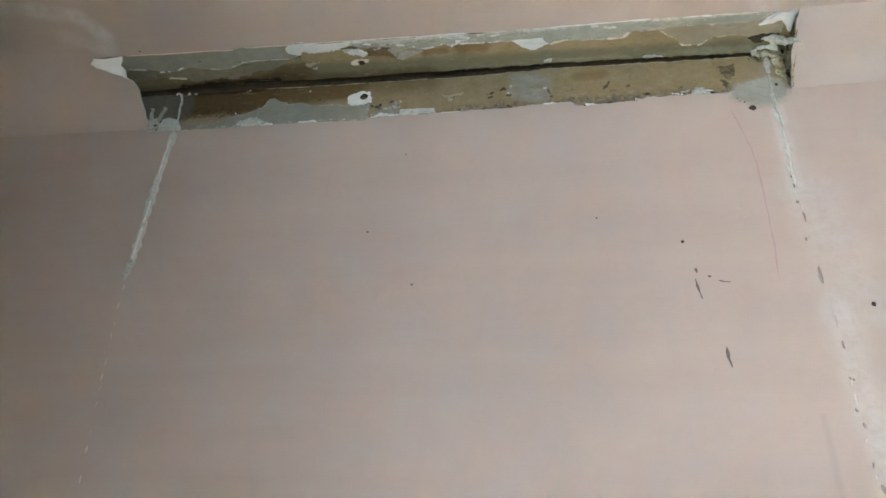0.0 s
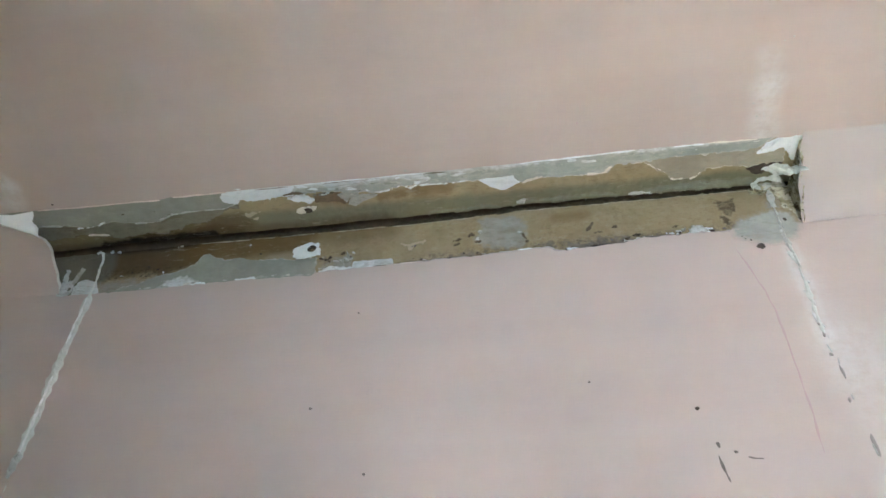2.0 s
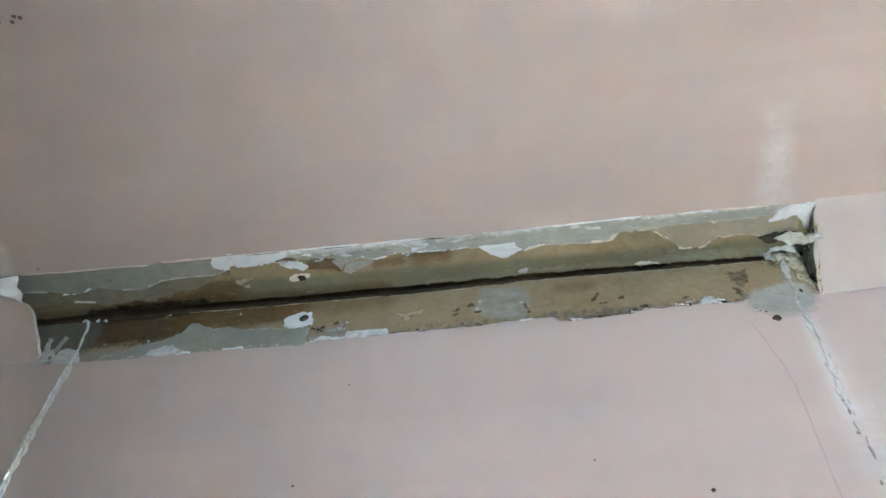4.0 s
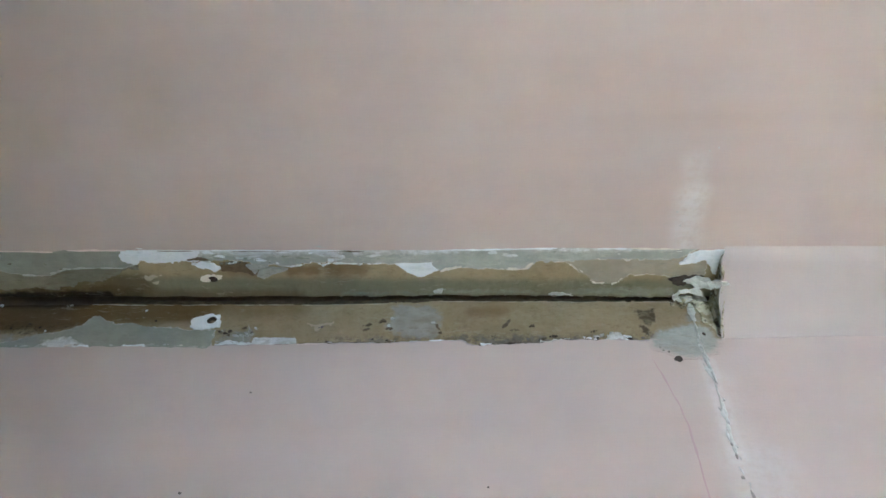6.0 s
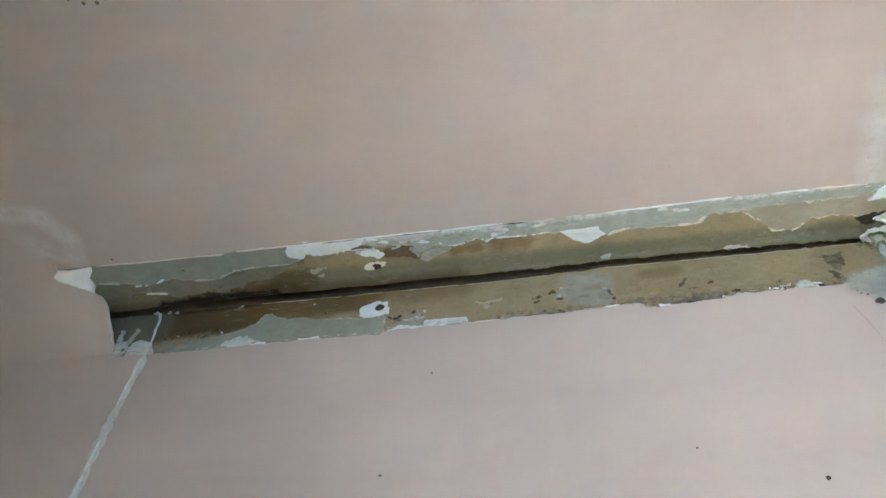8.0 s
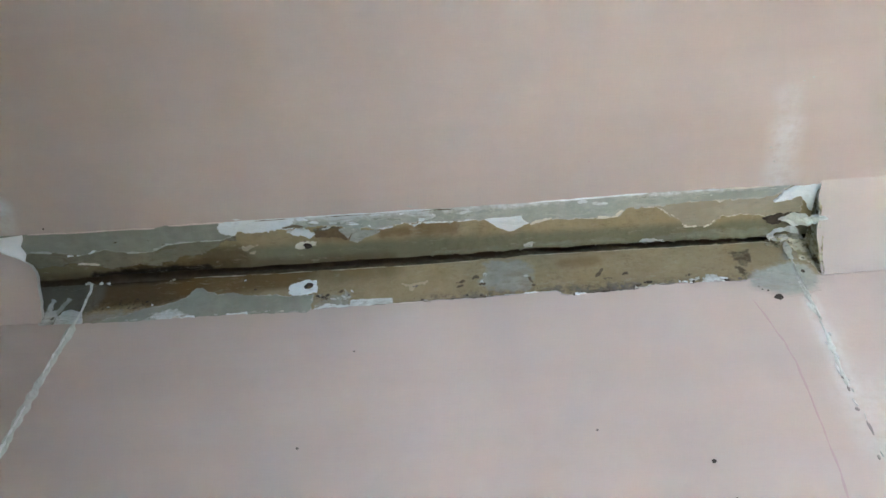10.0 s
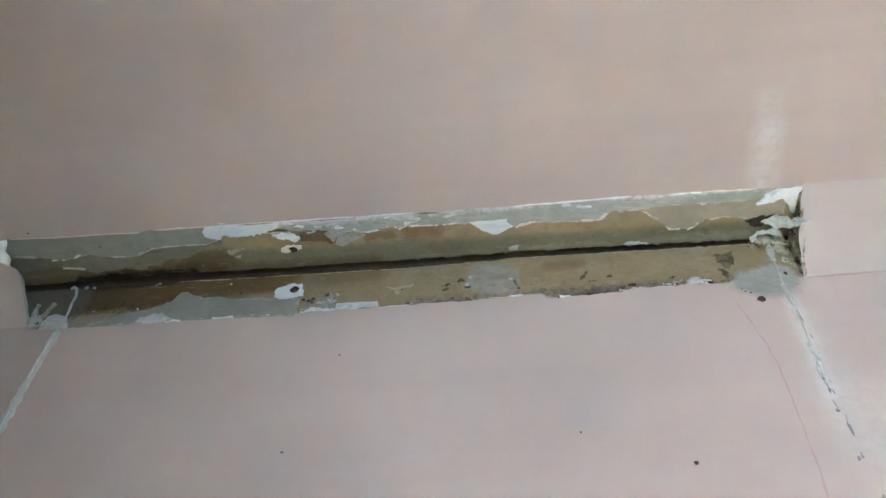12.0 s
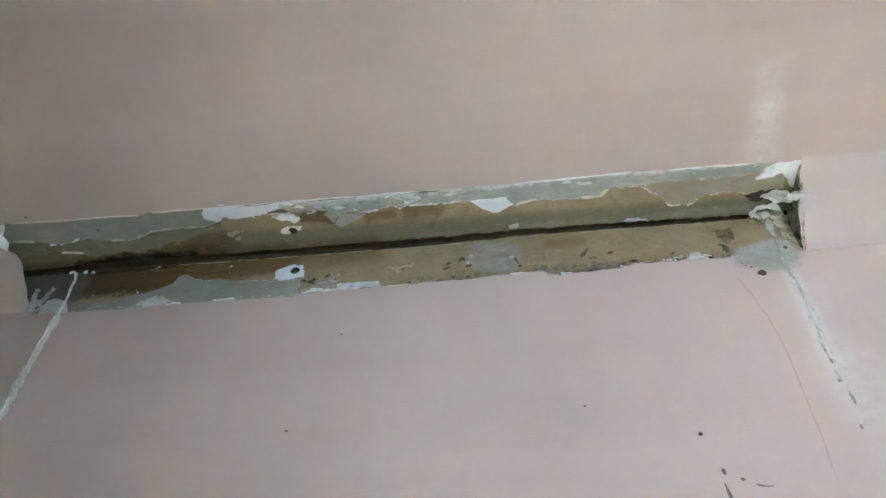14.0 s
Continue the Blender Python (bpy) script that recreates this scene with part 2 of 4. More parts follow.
M_GREY = worn("grey_green_paint", (0.250, 0.280, 0.246), (0.306, 0.336, 0.302), (0.322, 0.346, 0.312), 0.40, 45, rim=(0.440, 0.456, 0.432))
# its dark rim is shade along the torn edge, put into the colour
M_GREY_DARK = worn("dull_grey_green_paint", (0.180, 0.180, 0.136), (0.236, 0.236, 0.186), (0.130, 0.112, 0.066), 0.6, 50, rim=(0.080, 0.068, 0.040))
M_GREY_PALE = worn("pale_grey_paint", (0.423, 0.464, 0.468), (0.594, 0.630, 0.639), (0.270, 0.288, 0.261), 0.7, 70)
M_STREAK = worn("scraped_white_filler", (0.534, 0.598, 0.626), (0.718, 0.764, 0.791), (0.331, 0.368, 0.359), 0.75, 60)
M_WHITE = worn("white_filler", (0.72, 0.80, 0.86), (0.83, 0.89, 0.94), (0.54, 0.61, 0.64), 0.5, 80, 0.75)
M_GREY_MID = worn("blue_grey_paint", (0.320, 0.356, 0.340), (0.400, 0.436, 0.424), (0.480, 0.516, 0.516), 0.6, 45, rim=(0.640, 0.632, 0.584))
M_THIN_WHITE = worn("thin_scraped_white", (0.534, 0.598, 0.626), (0.718, 0.764, 0.791), (0.331, 0.368, 0.359), 0.75, 60, feather=0.006, over=(0.396, 0.432, 0.419))
M_SMEAR = worn("grey_filler_smear", (0.250, 0.264, 0.244), (0.326, 0.342, 0.324), (0.190, 0.180, 0.140), 0.55, 70, feather=0.009, cover=0.80, over="wall")
M_DUST = worn("grey_dirt_film", (0.12, 0.107, 0.090), (0.20, 0.183, 0.165), (0.10, 0.085, 0.06), 0.7, 90, feather=0.009, cover=0.8, over="wall")
M_MOULD = worn("brown_mould", (0.050, 0.038, 0.018), (0.085, 0.067, 0.035), (0.20, 0.172, 0.105), 0.7, 120, feather=0.0045, cover=0.92, over="wall")
M_FILLER = worn("pale_grey_filler", (0.320, 0.345, 0.332), (0.400, 0.425, 0.412), (0.288, 0.288, 0.250), 0.5, 60, feather=0.010, over="wall edge")
M_FOLD = worn("folded_grey_paint", (0.33, 0.345, 0.325), (0.43, 0.445, 0.42), (0.20, 0.195, 0.15), 0.6, 80)
M_GREEN = worn("green_grey_film", (0.180, 0.208, 0.164), (0.228, 0.256, 0.208), (0.336, 0.368, 0.328), 0.5, 50, feather=0.006, cover=0.7, over="ceiling")
M_CREAM = worn("cream_paint", (0.320, 0.300, 0.228), (0.376, 0.356, 0.288), (0.288, 0.296, 0.256), 0.4, 40, rim=(0.656, 0.640, 0.576))
M_CREAM_EDGE = simple("cream_paint_edge", (0.607, 0.584, 0.506), (0.718, 0.708, 0.653), 80, 0.7, 0.3)
M_RUST = simple("red_brown_plaster", (0.108, 0.078, 0.044), (0.164, 0.124, 0.072), 130, 0.85, 0.6)
M_CAULK = simple("old_caulk", (0.492, 0.537, 0.529), (0.640, 0.681, 0.676), 110, 0.55, 0.5)
M_CAULK_WHITE = simple("white_caulk", (0.666, 0.702, 0.729), (0.765, 0.792, 0.810), 110, 0.5, 0.5)
M_DIRT_SHADE = simple("dark_dirt_and_shade", (0.034, 0.027, 0.022), (0.07, 0.057, 0.045), 200, 0.9, 0.5)
M_CRUMB_SHADE = simple("brown_crumbs_and_shade", (0.085, 0.068, 0.042), (0.15, 0.125, 0.085), 200, 0.9, 0.5)
M_MARK = simple("faded_scuff", (0.12, 0.105, 0.10), (0.20, 0.18, 0.175), 200, 0.9, 0.3)
M_MAUVE = simple("mauve_pencil", (0.436, 0.336, 0.360), (0.468, 0.382, 0.398), 300, 0.8, 0.1)
M_EDGE = simple("dusty_mauve_edge", (0.320, 0.300, 0.308), (0.496, 0.480, 0.488), 150, 0.85, 0.5)
M_PINK_EDGE = simple("pale_pink_paint_edge", (0.644, 0.575, 0.552), (0.718, 0.653, 0.635), 90, 0.6, 0.3)
M_JOINT = simple("olive_joint_filling", (0.038, 0.031, 0.017), (0.092, 0.077, 0.045), 120, 0.9, 0.8)
M_ARRIS = simple("pale_plaster_edge", (0.320, 0.296, 0.216), (0.432, 0.408, 0.328), 150, 0.85, 0.4)
M_PLASTER_CHIP = simple("pale_plaster_chip", (0.336, 0.284, 0.200), (0.416, 0.360, 0.264), 150, 0.85, 0.4)
M_SCUFF = simple("grey_scuff", (0.240, 0.224, 0.224), (0.336, 0.316, 0.316), 200, 0.9, 0.3)
M_CORE = simple("fresh_gypsum", (0.82, 0.88, 0.92), (0.89, 0.93, 0.96), 90, 0.8, 0.5)
M_TORN = worn("torn_dirty_gypsum", (0.62, 0.69, 0.71), (0.82, 0.88, 0.90), (0.30, 0.31, 0.29), 0.45, 120)
# dark brown that puts the open joint's shade into the colour
M_VOID = simple("joint_dark", (0.060, 0.046, 0.030), (0.10, 0.08, 0.05), 90, 0.95, 0.5)
M_GYPSUM = simple("cut_gypsum", (0.62, 0.63, 0.60), (0.74, 0.74, 0.72), 120, 0.9, 0.6)


def mottled():
    """Old adhesive: pale grey-green with brown and near-black streaks."""
    n = Nodes("mottled_adhesive")
    c = n.mix(n.ramp(n.noise(70, 5, 0.65), 0.38, 0.60), (0.28, 0.26, 0.165), (0.56, 0.57, 0.48))
    c = n.mix(n.ramp(n.noise(48, 5, 0.7, (1.0, 1.6, 0.8)), 0.52, 0.58, 0, 0.85), c, (0.085, 0.070, 0.038))
    c = n.mix(n.ramp(n.noise(160, 4, 0.7), 0.58, 0.66, 0, 0.8), c, (0.045, 0.036, 0.02))
    return n.done(c, 0.9, n.bump(n.noise(150, 5, 0.7), 0.8, 0.003), 0.2)


M_MOTTLED = mottled()
# colours of the unseen room, chosen to tint the light it throws back
M_PLAIN = simple("plain_room_paint", (0.36, 0.345, 0.33), (0.40, 0.385, 0.37), 20, 0.8, 0.1)
M_TAN = simple("tan_room_paint", (0.56, 0.385, 0.19), (0.62, 0.435, 0.225), 20, 0.8, 0.1)
M_COOL = simple("cool_room_paint", (0.12, 0.16, 0.22), (0.15, 0.19, 0.25), 20, 0.8, 0.1)
M_BROWN = simple("brown_room_paint", (0.25, 0.15, 0.055), (0.30, 0.18, 0.075), 20, 0.8, 0.1)
M_FLOOR = simple("pale_floor", (0.62, 0.515, 0.31), (0.69, 0.58, 0.365), 12, 0.5, 0.1)
M_FRAME = simple("white_window_paint", (0.76, 0.76, 0.74), (0.80, 0.80, 0.78), 30, 0.4, 0.1)


def glass():
    n = Nodes("window_glass")
    n.bsdf.inputs["Transmission Weight"].default_value = 1.0
    return n.done((0.97, 0.98, 0.98), 0.02, None, 0.5)


M_GLASS = glass()


# ---------------------------------------------------------------- mesh helpers
def link(name, bm, material, parent=None, label="", smooth=False):
    me = bpy.data.meshes.new(name)
    bm.normal_update()
    bm.to_mesh(me)
    bm.free()
    for m in material if isinstance(material, (list, tuple)) else (material,):
        me.materials.append(m)
    if smooth:
        me.shade_smooth()
    ob = new(name, me)
    ob.parent = parent
    if label:
        ob["label"] = label
    return ob


def part(name, bm, material, parent, label="", smooth=False):
    return link(name, bm, material, parent, label, smooth)


def box_bm(a, b, bevel=0.0):
    bm = bmesh.new()
    bmesh.ops.create_cube(bm, size=1)
    for v in bm.verts:
        v.co = [a[i] + (v.co[i] + 0.5) * (b[i] - a[i]) for i in range(3)]
    if bevel:
        bmesh.ops.bevel(bm, geom=bm.edges, offset=bevel, segments=2, affect="EDGES")
    return bm


def on_wall(u, v, h):
    """Along the wall, up from the ceiling line, out from the painted face."""
    return Vector((u, -h, H + v))


def on_ceiling(u, v, h):
    """Along the wall, out from the wall (negative), down from the painted face."""
    return Vector((u, v, H - h))


def jag(u, v, scale, amp, seed):
    return noise.noise(Vector((u * scale + seed * 7.3, v * scale - seed * 3.1, seed * 1.7))) * amp


def inside(outline, us, vs):
    """How deep each point of a grid lies within an outline; below zero outside it."""
    gu, gv = np.meshgrid(us, vs, indexing="ij")
    near = np.full(gu.shape, 1e9)
    odd = np.zeros(gu.shape, bool)
    for (x0, y0), (x1, y1) in zip(outline, outline[1:] + outline[:1]):
        dx, dy = x1 - x0, y1 - y0
        f = np.clip(((gu - x0) * dx + (gv - y0) * dy) / (dx * dx + dy * dy + 1e-12), 0, 1)
        near = np.minimum(near, np.hypot(gu - x0 - f * dx, gv - y0 - f * dy))
        if y0 != y1:
            odd ^= ((y0 > gv) != (y1 > gv)) & (gu < x0 + (gv - y0) * dx / (y1 - y0))
    return np.where(odd, near, -near)


def bed_height(u, v, seed):
    """The uneven face of the bare plaster, behind the painted face."""
    return -BED + jag(u, v, 26, 0.0010, seed) + jag(u, v, 120, 0.0008, seed + 1)


def flake_bm(outline, plane, depth, seed=1, tear=1.0, cell=0.0013, curl=0.0003, hole=None, back=0.0042, bed=None):
    """A torn layer of paint or filler, its outline broken up by noise at three sizes.
    depth: how far it lies behind the painted face. hole: (u, v, half width, half height) left open.
    bed: the seed of the plaster bed that a thin film clings to, in place of standing at its depth."""
    outline = list(outline)
    pad = 0.004
    us = np.arange(min(p[0] for p in outline) - pad, max(p[0] for p in outline) + pad + cell, cell)
    vs = np.arange(min(p[1] for p in outline) - pad, max(p[1] for p in outline) + pad + cell, cell)
    d = inside(outline, us, vs)
    bm = bmesh.new()
    edge = bm.verts.layers.float.new("edge")
    for i, u in enumerate(us):
        for j, v in enumerate(vs):
            if abs(d[i, j]) < 0.008:
                d[i, j] += tear * (jag(u, v, 65, 0.0034, seed) + jag(u, v, 190, 0.0030, seed + 5) + jag(u, v, 480, 0.0020, seed + 9))
    if hole:
        gu, gv = np.meshgrid(us, vs, indexing="ij")
        d = np.minimum(d, (np.hypot((gu - hole[0]) / hole[2], (gv - hole[1]) / hole[3]) - 1) * hole[2])
    made = {}

    def vert(key, u, v, deep):
        if key not in made:
            lift = curl * max(0.0, jag(u, v, 60, 2.0, seed + 2)) * math.exp(-deep / 0.004)
            height = -depth + lift + jag(u, v, 45, 0.0002, seed + 3) if bed is None else bed_height(u, v, bed) + 0.0003
            p = bm.verts.new(plane(u, v, height))
            p[edge] = deep
            made[key] = p
        return made[key]

    rim = []
    for i in range(len(us) - 1):
        for j in range(len(vs) - 1):
            ring = ((i, j), (i + 1, j), (i + 1, j + 1), (i, j + 1))
            if max(d[k] for k in ring) <= 0:
                continue
            face, cuts = [], []
            for a, b in zip(ring, ring[1:] + ring[:1]):
                if d[a] > 0:
                    face.append(vert(a, us[a[0]], vs[a[1]], d[a]))
                if (d[a] > 0) != (d[b] > 0):
                    f = d[a] / (d[a] - d[b])
                    p = vert((min(a, b), max(a, b)), us[a[0]] + f * (us[b[0]] - us[a[0]]), vs[a[1]] + f * (vs[b[1]] - vs[a[1]]), 0.0)
                    face.append(p)
                    cuts.append(p)
            if len(face) > 2:
                bm.faces.new(face)
                if len(cuts) == 2:
                    rim.append(cuts)
    if bed is not None:
        rim = []
    toward = plane(0, 0, -back) - plane(0, 0, -depth)
    foot = {}
    for a, b in rim:
        for p in (a, b):
            if p not in foot:
                foot[p] = bm.verts.new(p.co + toward)
                foot[p][edge] = 0.0
        bm.faces.new((a, b, foot[b], foot[a]))
    bmesh.ops.recalc_face_normals(bm, faces=bm.faces)
    return bm


def sweep_bm(path, plane, width, height, low=0.0, seed=1, step=0.004, rough=0.35, wander=0.0012, taper=True):
    """A flattened, uneven bead along a path on the wall or ceiling."""
    pts = []
    for (a, b) in zip(path, path[1:]):
        a, b = Vector(a), Vector(b)
        n = max(2, int((b - a).length / step))
        pts += [a.lerp(b, i / n) for i in range(n)]
    pts.append(Vector(path[-1]))
    bm = bmesh.new()
    rings, n = [], len(pts)
    for i, p in enumerate(pts):
        d = (pts[min(i + 1, n - 1)] - pts[max(i - 1, 0)]).normalized()
        side = Vector((-d.y, d.x))
        w = width * (1 + rough * 2 * jag(p.x, p.y, 110, 1, seed)) * 0.5
        if taper:
            w *= min(1, 0.25 + min(i, n - 1 - i) / 3)
        p = p + side * jag(p.x, p.y, 60, wander, seed + 3)
        ring = []
        for k in range(7):
            f = k / 3 - 1
            lift = height * math.sqrt(max(0, 1 - f * f)) * (1 + 0.9 * jag(p.x + f * 0.01, p.y, 230, 1, seed + 8))
            q = p + side * (w * f)
            ring.append(bm.verts.new(plane(q.x, q.y, low + lift)))
        rings.append(ring)
    for a, b in zip(rings, rings[1:]):
        for k in range(6):
            bm.faces.new((a[k], a[k + 1], b[k + 1], b[k]))
    bmesh.ops.recalc_face_normals(bm, faces=bm.faces)
    return bm


def speck_bm(u, v, plane, ru, rv, turn=0.0, seed=1, height=0.0008, low=0.0):
    """A small uneven blob stuck on a surface."""
    bm = bmesh.new()
    top = bm.verts.new(plane(u, v, low + height))
    ring, foot = [], []
    for k in range(12):
        a = 2 * math.pi * k / 12
        r = 1 + 0.5 * noise.noise(Vector((math.cos(a) * 1.3, math.sin(a) * 1.3, seed * 3.7)))
        x, y = ru * r * math.cos(a), rv * r * math.sin(a)
        x, y = x * math.cos(turn) - y * math.sin(turn), x * math.sin(turn) + y * math.cos(turn)
        ring.append(bm.verts.new(plane(u + x * 0.8, v + y * 0.8, low + height * 0.8)))
        foot.append(bm.verts.new(plane(u + x, v + y, low - 0.0012)))
    for k in range(12):
        j = (k + 1) % 12
        bm.faces.new((top, ring[k], ring[j]))
        bm.faces.new((ring[k], foot[k], foot[j], ring[j]))
    bmesh.ops.recalc_face_normals(bm, faces=bm.faces)
    return bm


def cluster_bm(u, v, plane, ru, rv, turn, seed, height, low, count=6):
    """A few crumbs of one spot of dirt."""
    rng = random.Random(seed)
    bm = bmesh.new()
    for k in range(count):
        a, r = rng.uniform(0, 6.3), rng.uniform(0.0, 1.0)
        x, y = ru * r * math.cos(a), rv * r * math.sin(a)
        x, y = x * math.cos(turn) - y * math.sin(turn), x * math.sin(turn) + y * math.cos(turn)
        f = rng.uniform(0.22, 0.6) * (1.15 - 0.6 * r)
        one = speck_bm(u + x, v + y, plane, ru * f, rv * f * rng.uniform(0.8, 1.6), turn + rng.uniform(-0.7, 0.7), seed + k, height * rng.uniform(0.6, 1.2), low)
        me = bpy.data.meshes.new("crumbs")
        one.to_mesh(me)
        one.free()
        bm.from_mesh(me)
        bpy.data.meshes.remove(me)
    return bm


def hole_bm(u, v, plane, ru, rv, deep, seed):
    """The inside of a screw hole: an uneven tube with a floor."""
    bm = bmesh.new()
    rings = []
    for h, f in ((-0.0020, 1.12), (-0.0028, 1.0), (-deep, 0.8)):
        ring = []
        for k in range(16):
            a = 2 * math.pi * k / 16
            r = f * (1 + 0.14 * noise.noise(Vector((math.cos(a), math.sin(a), seed * 2.3))))
            ring.append(bm.verts.new(plane(u + ru * r * math.cos(a), v + rv * r * math.sin(a), h)))
        rings.append(ring)
    for a, b in zip(rings, rings[1:]):
        for k in range(16):
            bm.faces.new((a[k], a[(k + 1) % 16], b[(k + 1) % 16], b[k]))
    bm.faces.new(rings[-1])
    bmesh.ops.recalc_face_normals(bm, faces=bm.faces)
    return bm


def along(x, knots):
    """Straight runs between (x, value) knots."""
    for (x0, a), (x1, b) in zip(knots, knots[1:]):
        if x <= x1:
            return a + (b - a) * (x - x0) / (x1 - x0)
    return knots[-1][1]


def stations():
    xs = [WEST, -0.38, -0.3]
    xs += [-0.2 + 0.0025 * i for i in range(561)]
    return xs + [1.4, EAST]


# ---------------------------------------------------------------- the stripped wall and its ceiling
WALL_EDGE = [(-3, -0.060), (-0.014, -0.060), (-0.004, -0.081), (0.115, -0.083), (0.27, -0.080), (0.362, -0.083), (0.367, -0.079), (0.474, -0.076),
             (0.586, -0.074), (0.683, -0.069), (0.692, -0.077), (0.705, -0.0775), (0.79, -0.072), (0.806, -0.067),
             (0.916, -0.069), (1.0, -0.060), (3, -0.050)]
CEILING_EDGE = [(-3, -0.088), (0, -0.0905), (0.165, -0.0875), (0.18, -0.0905), (0.35, -0.090), (0.65, -0.0893), (0.80, -0.0925),
                (0.87, -0.092), (0.97, -0.090), (1.0, -0.086), (3, -0.085)]


def wall_edge(x):
    v = along(x, WALL_EDGE)
    return v + jag(x, 0, 90, 0.0016, 3) + jag(x, 0, 330, 0.0011, 4)


def ceiling_edge(x):
    return along(x, CEILING_EDGE) + jag(x, 1, 40, 0.0008, 6) + jag(x, 1, 260, 0.0006, 7)


def skin_bm(far, near, plane, thick):
    """A painted skin that ends in a torn edge along the stripped band."""
    bm = bmesh.new()
    rows = []
    for x in stations():
        e = near(x)
        rows.append([bm.verts.new(plane(x, v, h)) for v, h in
                     ((far, 0), ((far + e) / 2, 0), (e - 0.10, 0), (e - 0.012, 0), (e, 0), (e, -thick), (far, -thick))])
    for a, b in zip(rows, rows[1:]):
        for k in range(6):
            bm.faces.new((a[k], a[k + 1], b[k + 1], b[k]))
        bm.faces.new((a[6], a[0], b[0], b[6]))
    bm.faces.new(rows[0])
    bm.faces.new(rows[-1][::-1])
    bmesh.ops.recalc_face_normals(bm, faces=bm.faces)
    return bm


wall = link("wall_north", skin_bm(-H, wall_edge, on_wall, 0.010), M_WALL)
tagged(wall, "pink painted wall with a stripped band below the ceiling", "wall", kind="structure")
ceiling = link("ceiling", skin_bm(SOUTH, ceiling_edge, on_ceiling, 0.010), M_CEILING)
tagged(ceiling, "pink painted ceiling with a stripped edge and white scuffs", "ceiling", kind="structure")

BED = 0.0030
HOLES_WALL = [(0.3575, -0.0335, 0.0086, 0.020)]
HOLES_CEILING = [(0.359, -0.038, 0.0060, 0.020)]


def bed_bm(plane, v_far, v_near, holes, seed, slope=0.0):
    """Rough plaster bed with a ragged inner edge and screw holes pushed into it. slope: how far the broken edge leans into the joint."""
    step = 0.0025
    xs = [-0.32 + step * i for i in range(int(1.62 / step) + 1)]
    n = 34
    bm = bmesh.new()
    rows = []
    for x in xs:
        inner = v_near(x)
        row = []
        for k in range(n + 1):
            v = v_far + (inner - v_far) * k / n
            h = bed_height(x, v, seed)
            for (hu, hv, r, deep) in holes:
                d = math.hypot(x - hu, v - hv)
                h -= deep * max(0.0, min(1.0, (r - d) / 0.0022))
                h += 0.0009 * max(0.0, 1 - abs(d - r - 0.001) / 0.003)
            row.append(bm.verts.new(plane(x, v, h)))
        lean = slope * (0.75 + jag(x, 5, 70, 0.5, seed + 5) + jag(x, 6, 300, 0.35, seed + 6))
        row.append(bm.verts.new(plane(x, inner + 0.0003 + lean, -BED - 0.0035 - jag(x, 7, 200, 0.0012, seed + 7))))
        row.append(bm.verts.new(plane(x, inner + 0.0006 + lean, -0.014)))
        rows.append(row)
    for a, b in zip(rows, rows[1:]):
        for k in range(n + 2):
            bm.faces.new((a[k], a[k + 1], b[k + 1], b[k]))
    bmesh.ops.recalc_face_normals(bm, faces=bm.faces)
    return bm


def wall_lip(x):
    return along(x, [(-1, -0.005), (0.1, -0.006), (0.2, -0.004), (0.3, -0.0046), (0.47, -0.0042), (0.55, -0.0030), (0.60, -0.0010), (0.66, 0.0020), (0.8, 0.0016), (2, 0.0016)]) + jag(x, 2, 40, 0.0009, 8)


def ceiling_lip(x):
    return along(x, [(-1, -0.001), (0.0, -0.001), (0.08, -0.0045), (0.3, -0.0055), (0.5, -0.0058), (0.62, -0.0076), (0.72, -0.0078), (0.84, -0.0066), (0.93, -0.0048), (2, -0.0030)]) + jag(x, 3, 30, 0.0009, 9) + jag(x, 3, 240, 0.0003, 10)


bed_wall = part("bare_plaster", bed_bm(on_wall, -0.125, wall_lip, HOLES_WALL, 21, 0.0045), M_BARE_WALL, wall, "stained ochre plaster with a screw hole")
bed_ceiling = part("bare_plaster", bed_bm(on_ceiling, -0.13, ceiling_lip, HOLES_CEILING, 31), M_BARE_CEILING, ceiling,
                   "stained ochre plaster with a screw hole")


def joint_bm(a, b):
    """Broken old filling that stands a little way back in the open joint."""
    bm = bmesh.new()
    rows = []
    n = int((b - a) / 0.002)
    for i in range(n + 1):
        x = a + (b - a) * i / n
        fade = min(1.0, i / 25, (n - i) / 8)
        foot = wall_lip(x) - 0.001
        top = foot + 0.0045 + along(x, [(0.2, 0.0060), (0.5, 0.0068), (0.8, 0.0088), (1, 0.0088)]) * fade * max(0.1, 0.85 + jag(x, 0, 22, 0.8, 411) + jag(x, 0, 120, 0.3, 412))
        rows.append([bm.verts.new(on_wall(x, foot + (top - foot) * k / 4, -0.0068 + jag(x, k * 0.004, 160, 0.0022, 413))) for k in range(5)]
                    + [bm.verts.new(on_wall(x, top + 0.0006, -0.014))])
    for p, q in zip(rows, rows[1:]):
        for k in range(5):
            bm.faces.new((p[k], p[k + 1], q[k + 1], q[k]))
    bmesh.ops.recalc_face_normals(bm, faces=bm.faces)
    return bm


part("joint_filling", joint_bm(0.20, 0.998), M_JOINT, wall, "olive-brown filling back in the open joint")
part("wall_core", box_bm((WEST - 0.1, 0.016, 0), (EAST + 0.1, 0.16, H + 0.14)), M_VOID, wall, "dark-coloured core behind the plaster")
part("ceiling_core", box_bm((WEST - 0.1, SOUTH - 0.1, H + 0.030), (EAST + 0.1, 0.015, H + 0.14)), M_VOID, ceiling, "dark-coloured board above the joint")

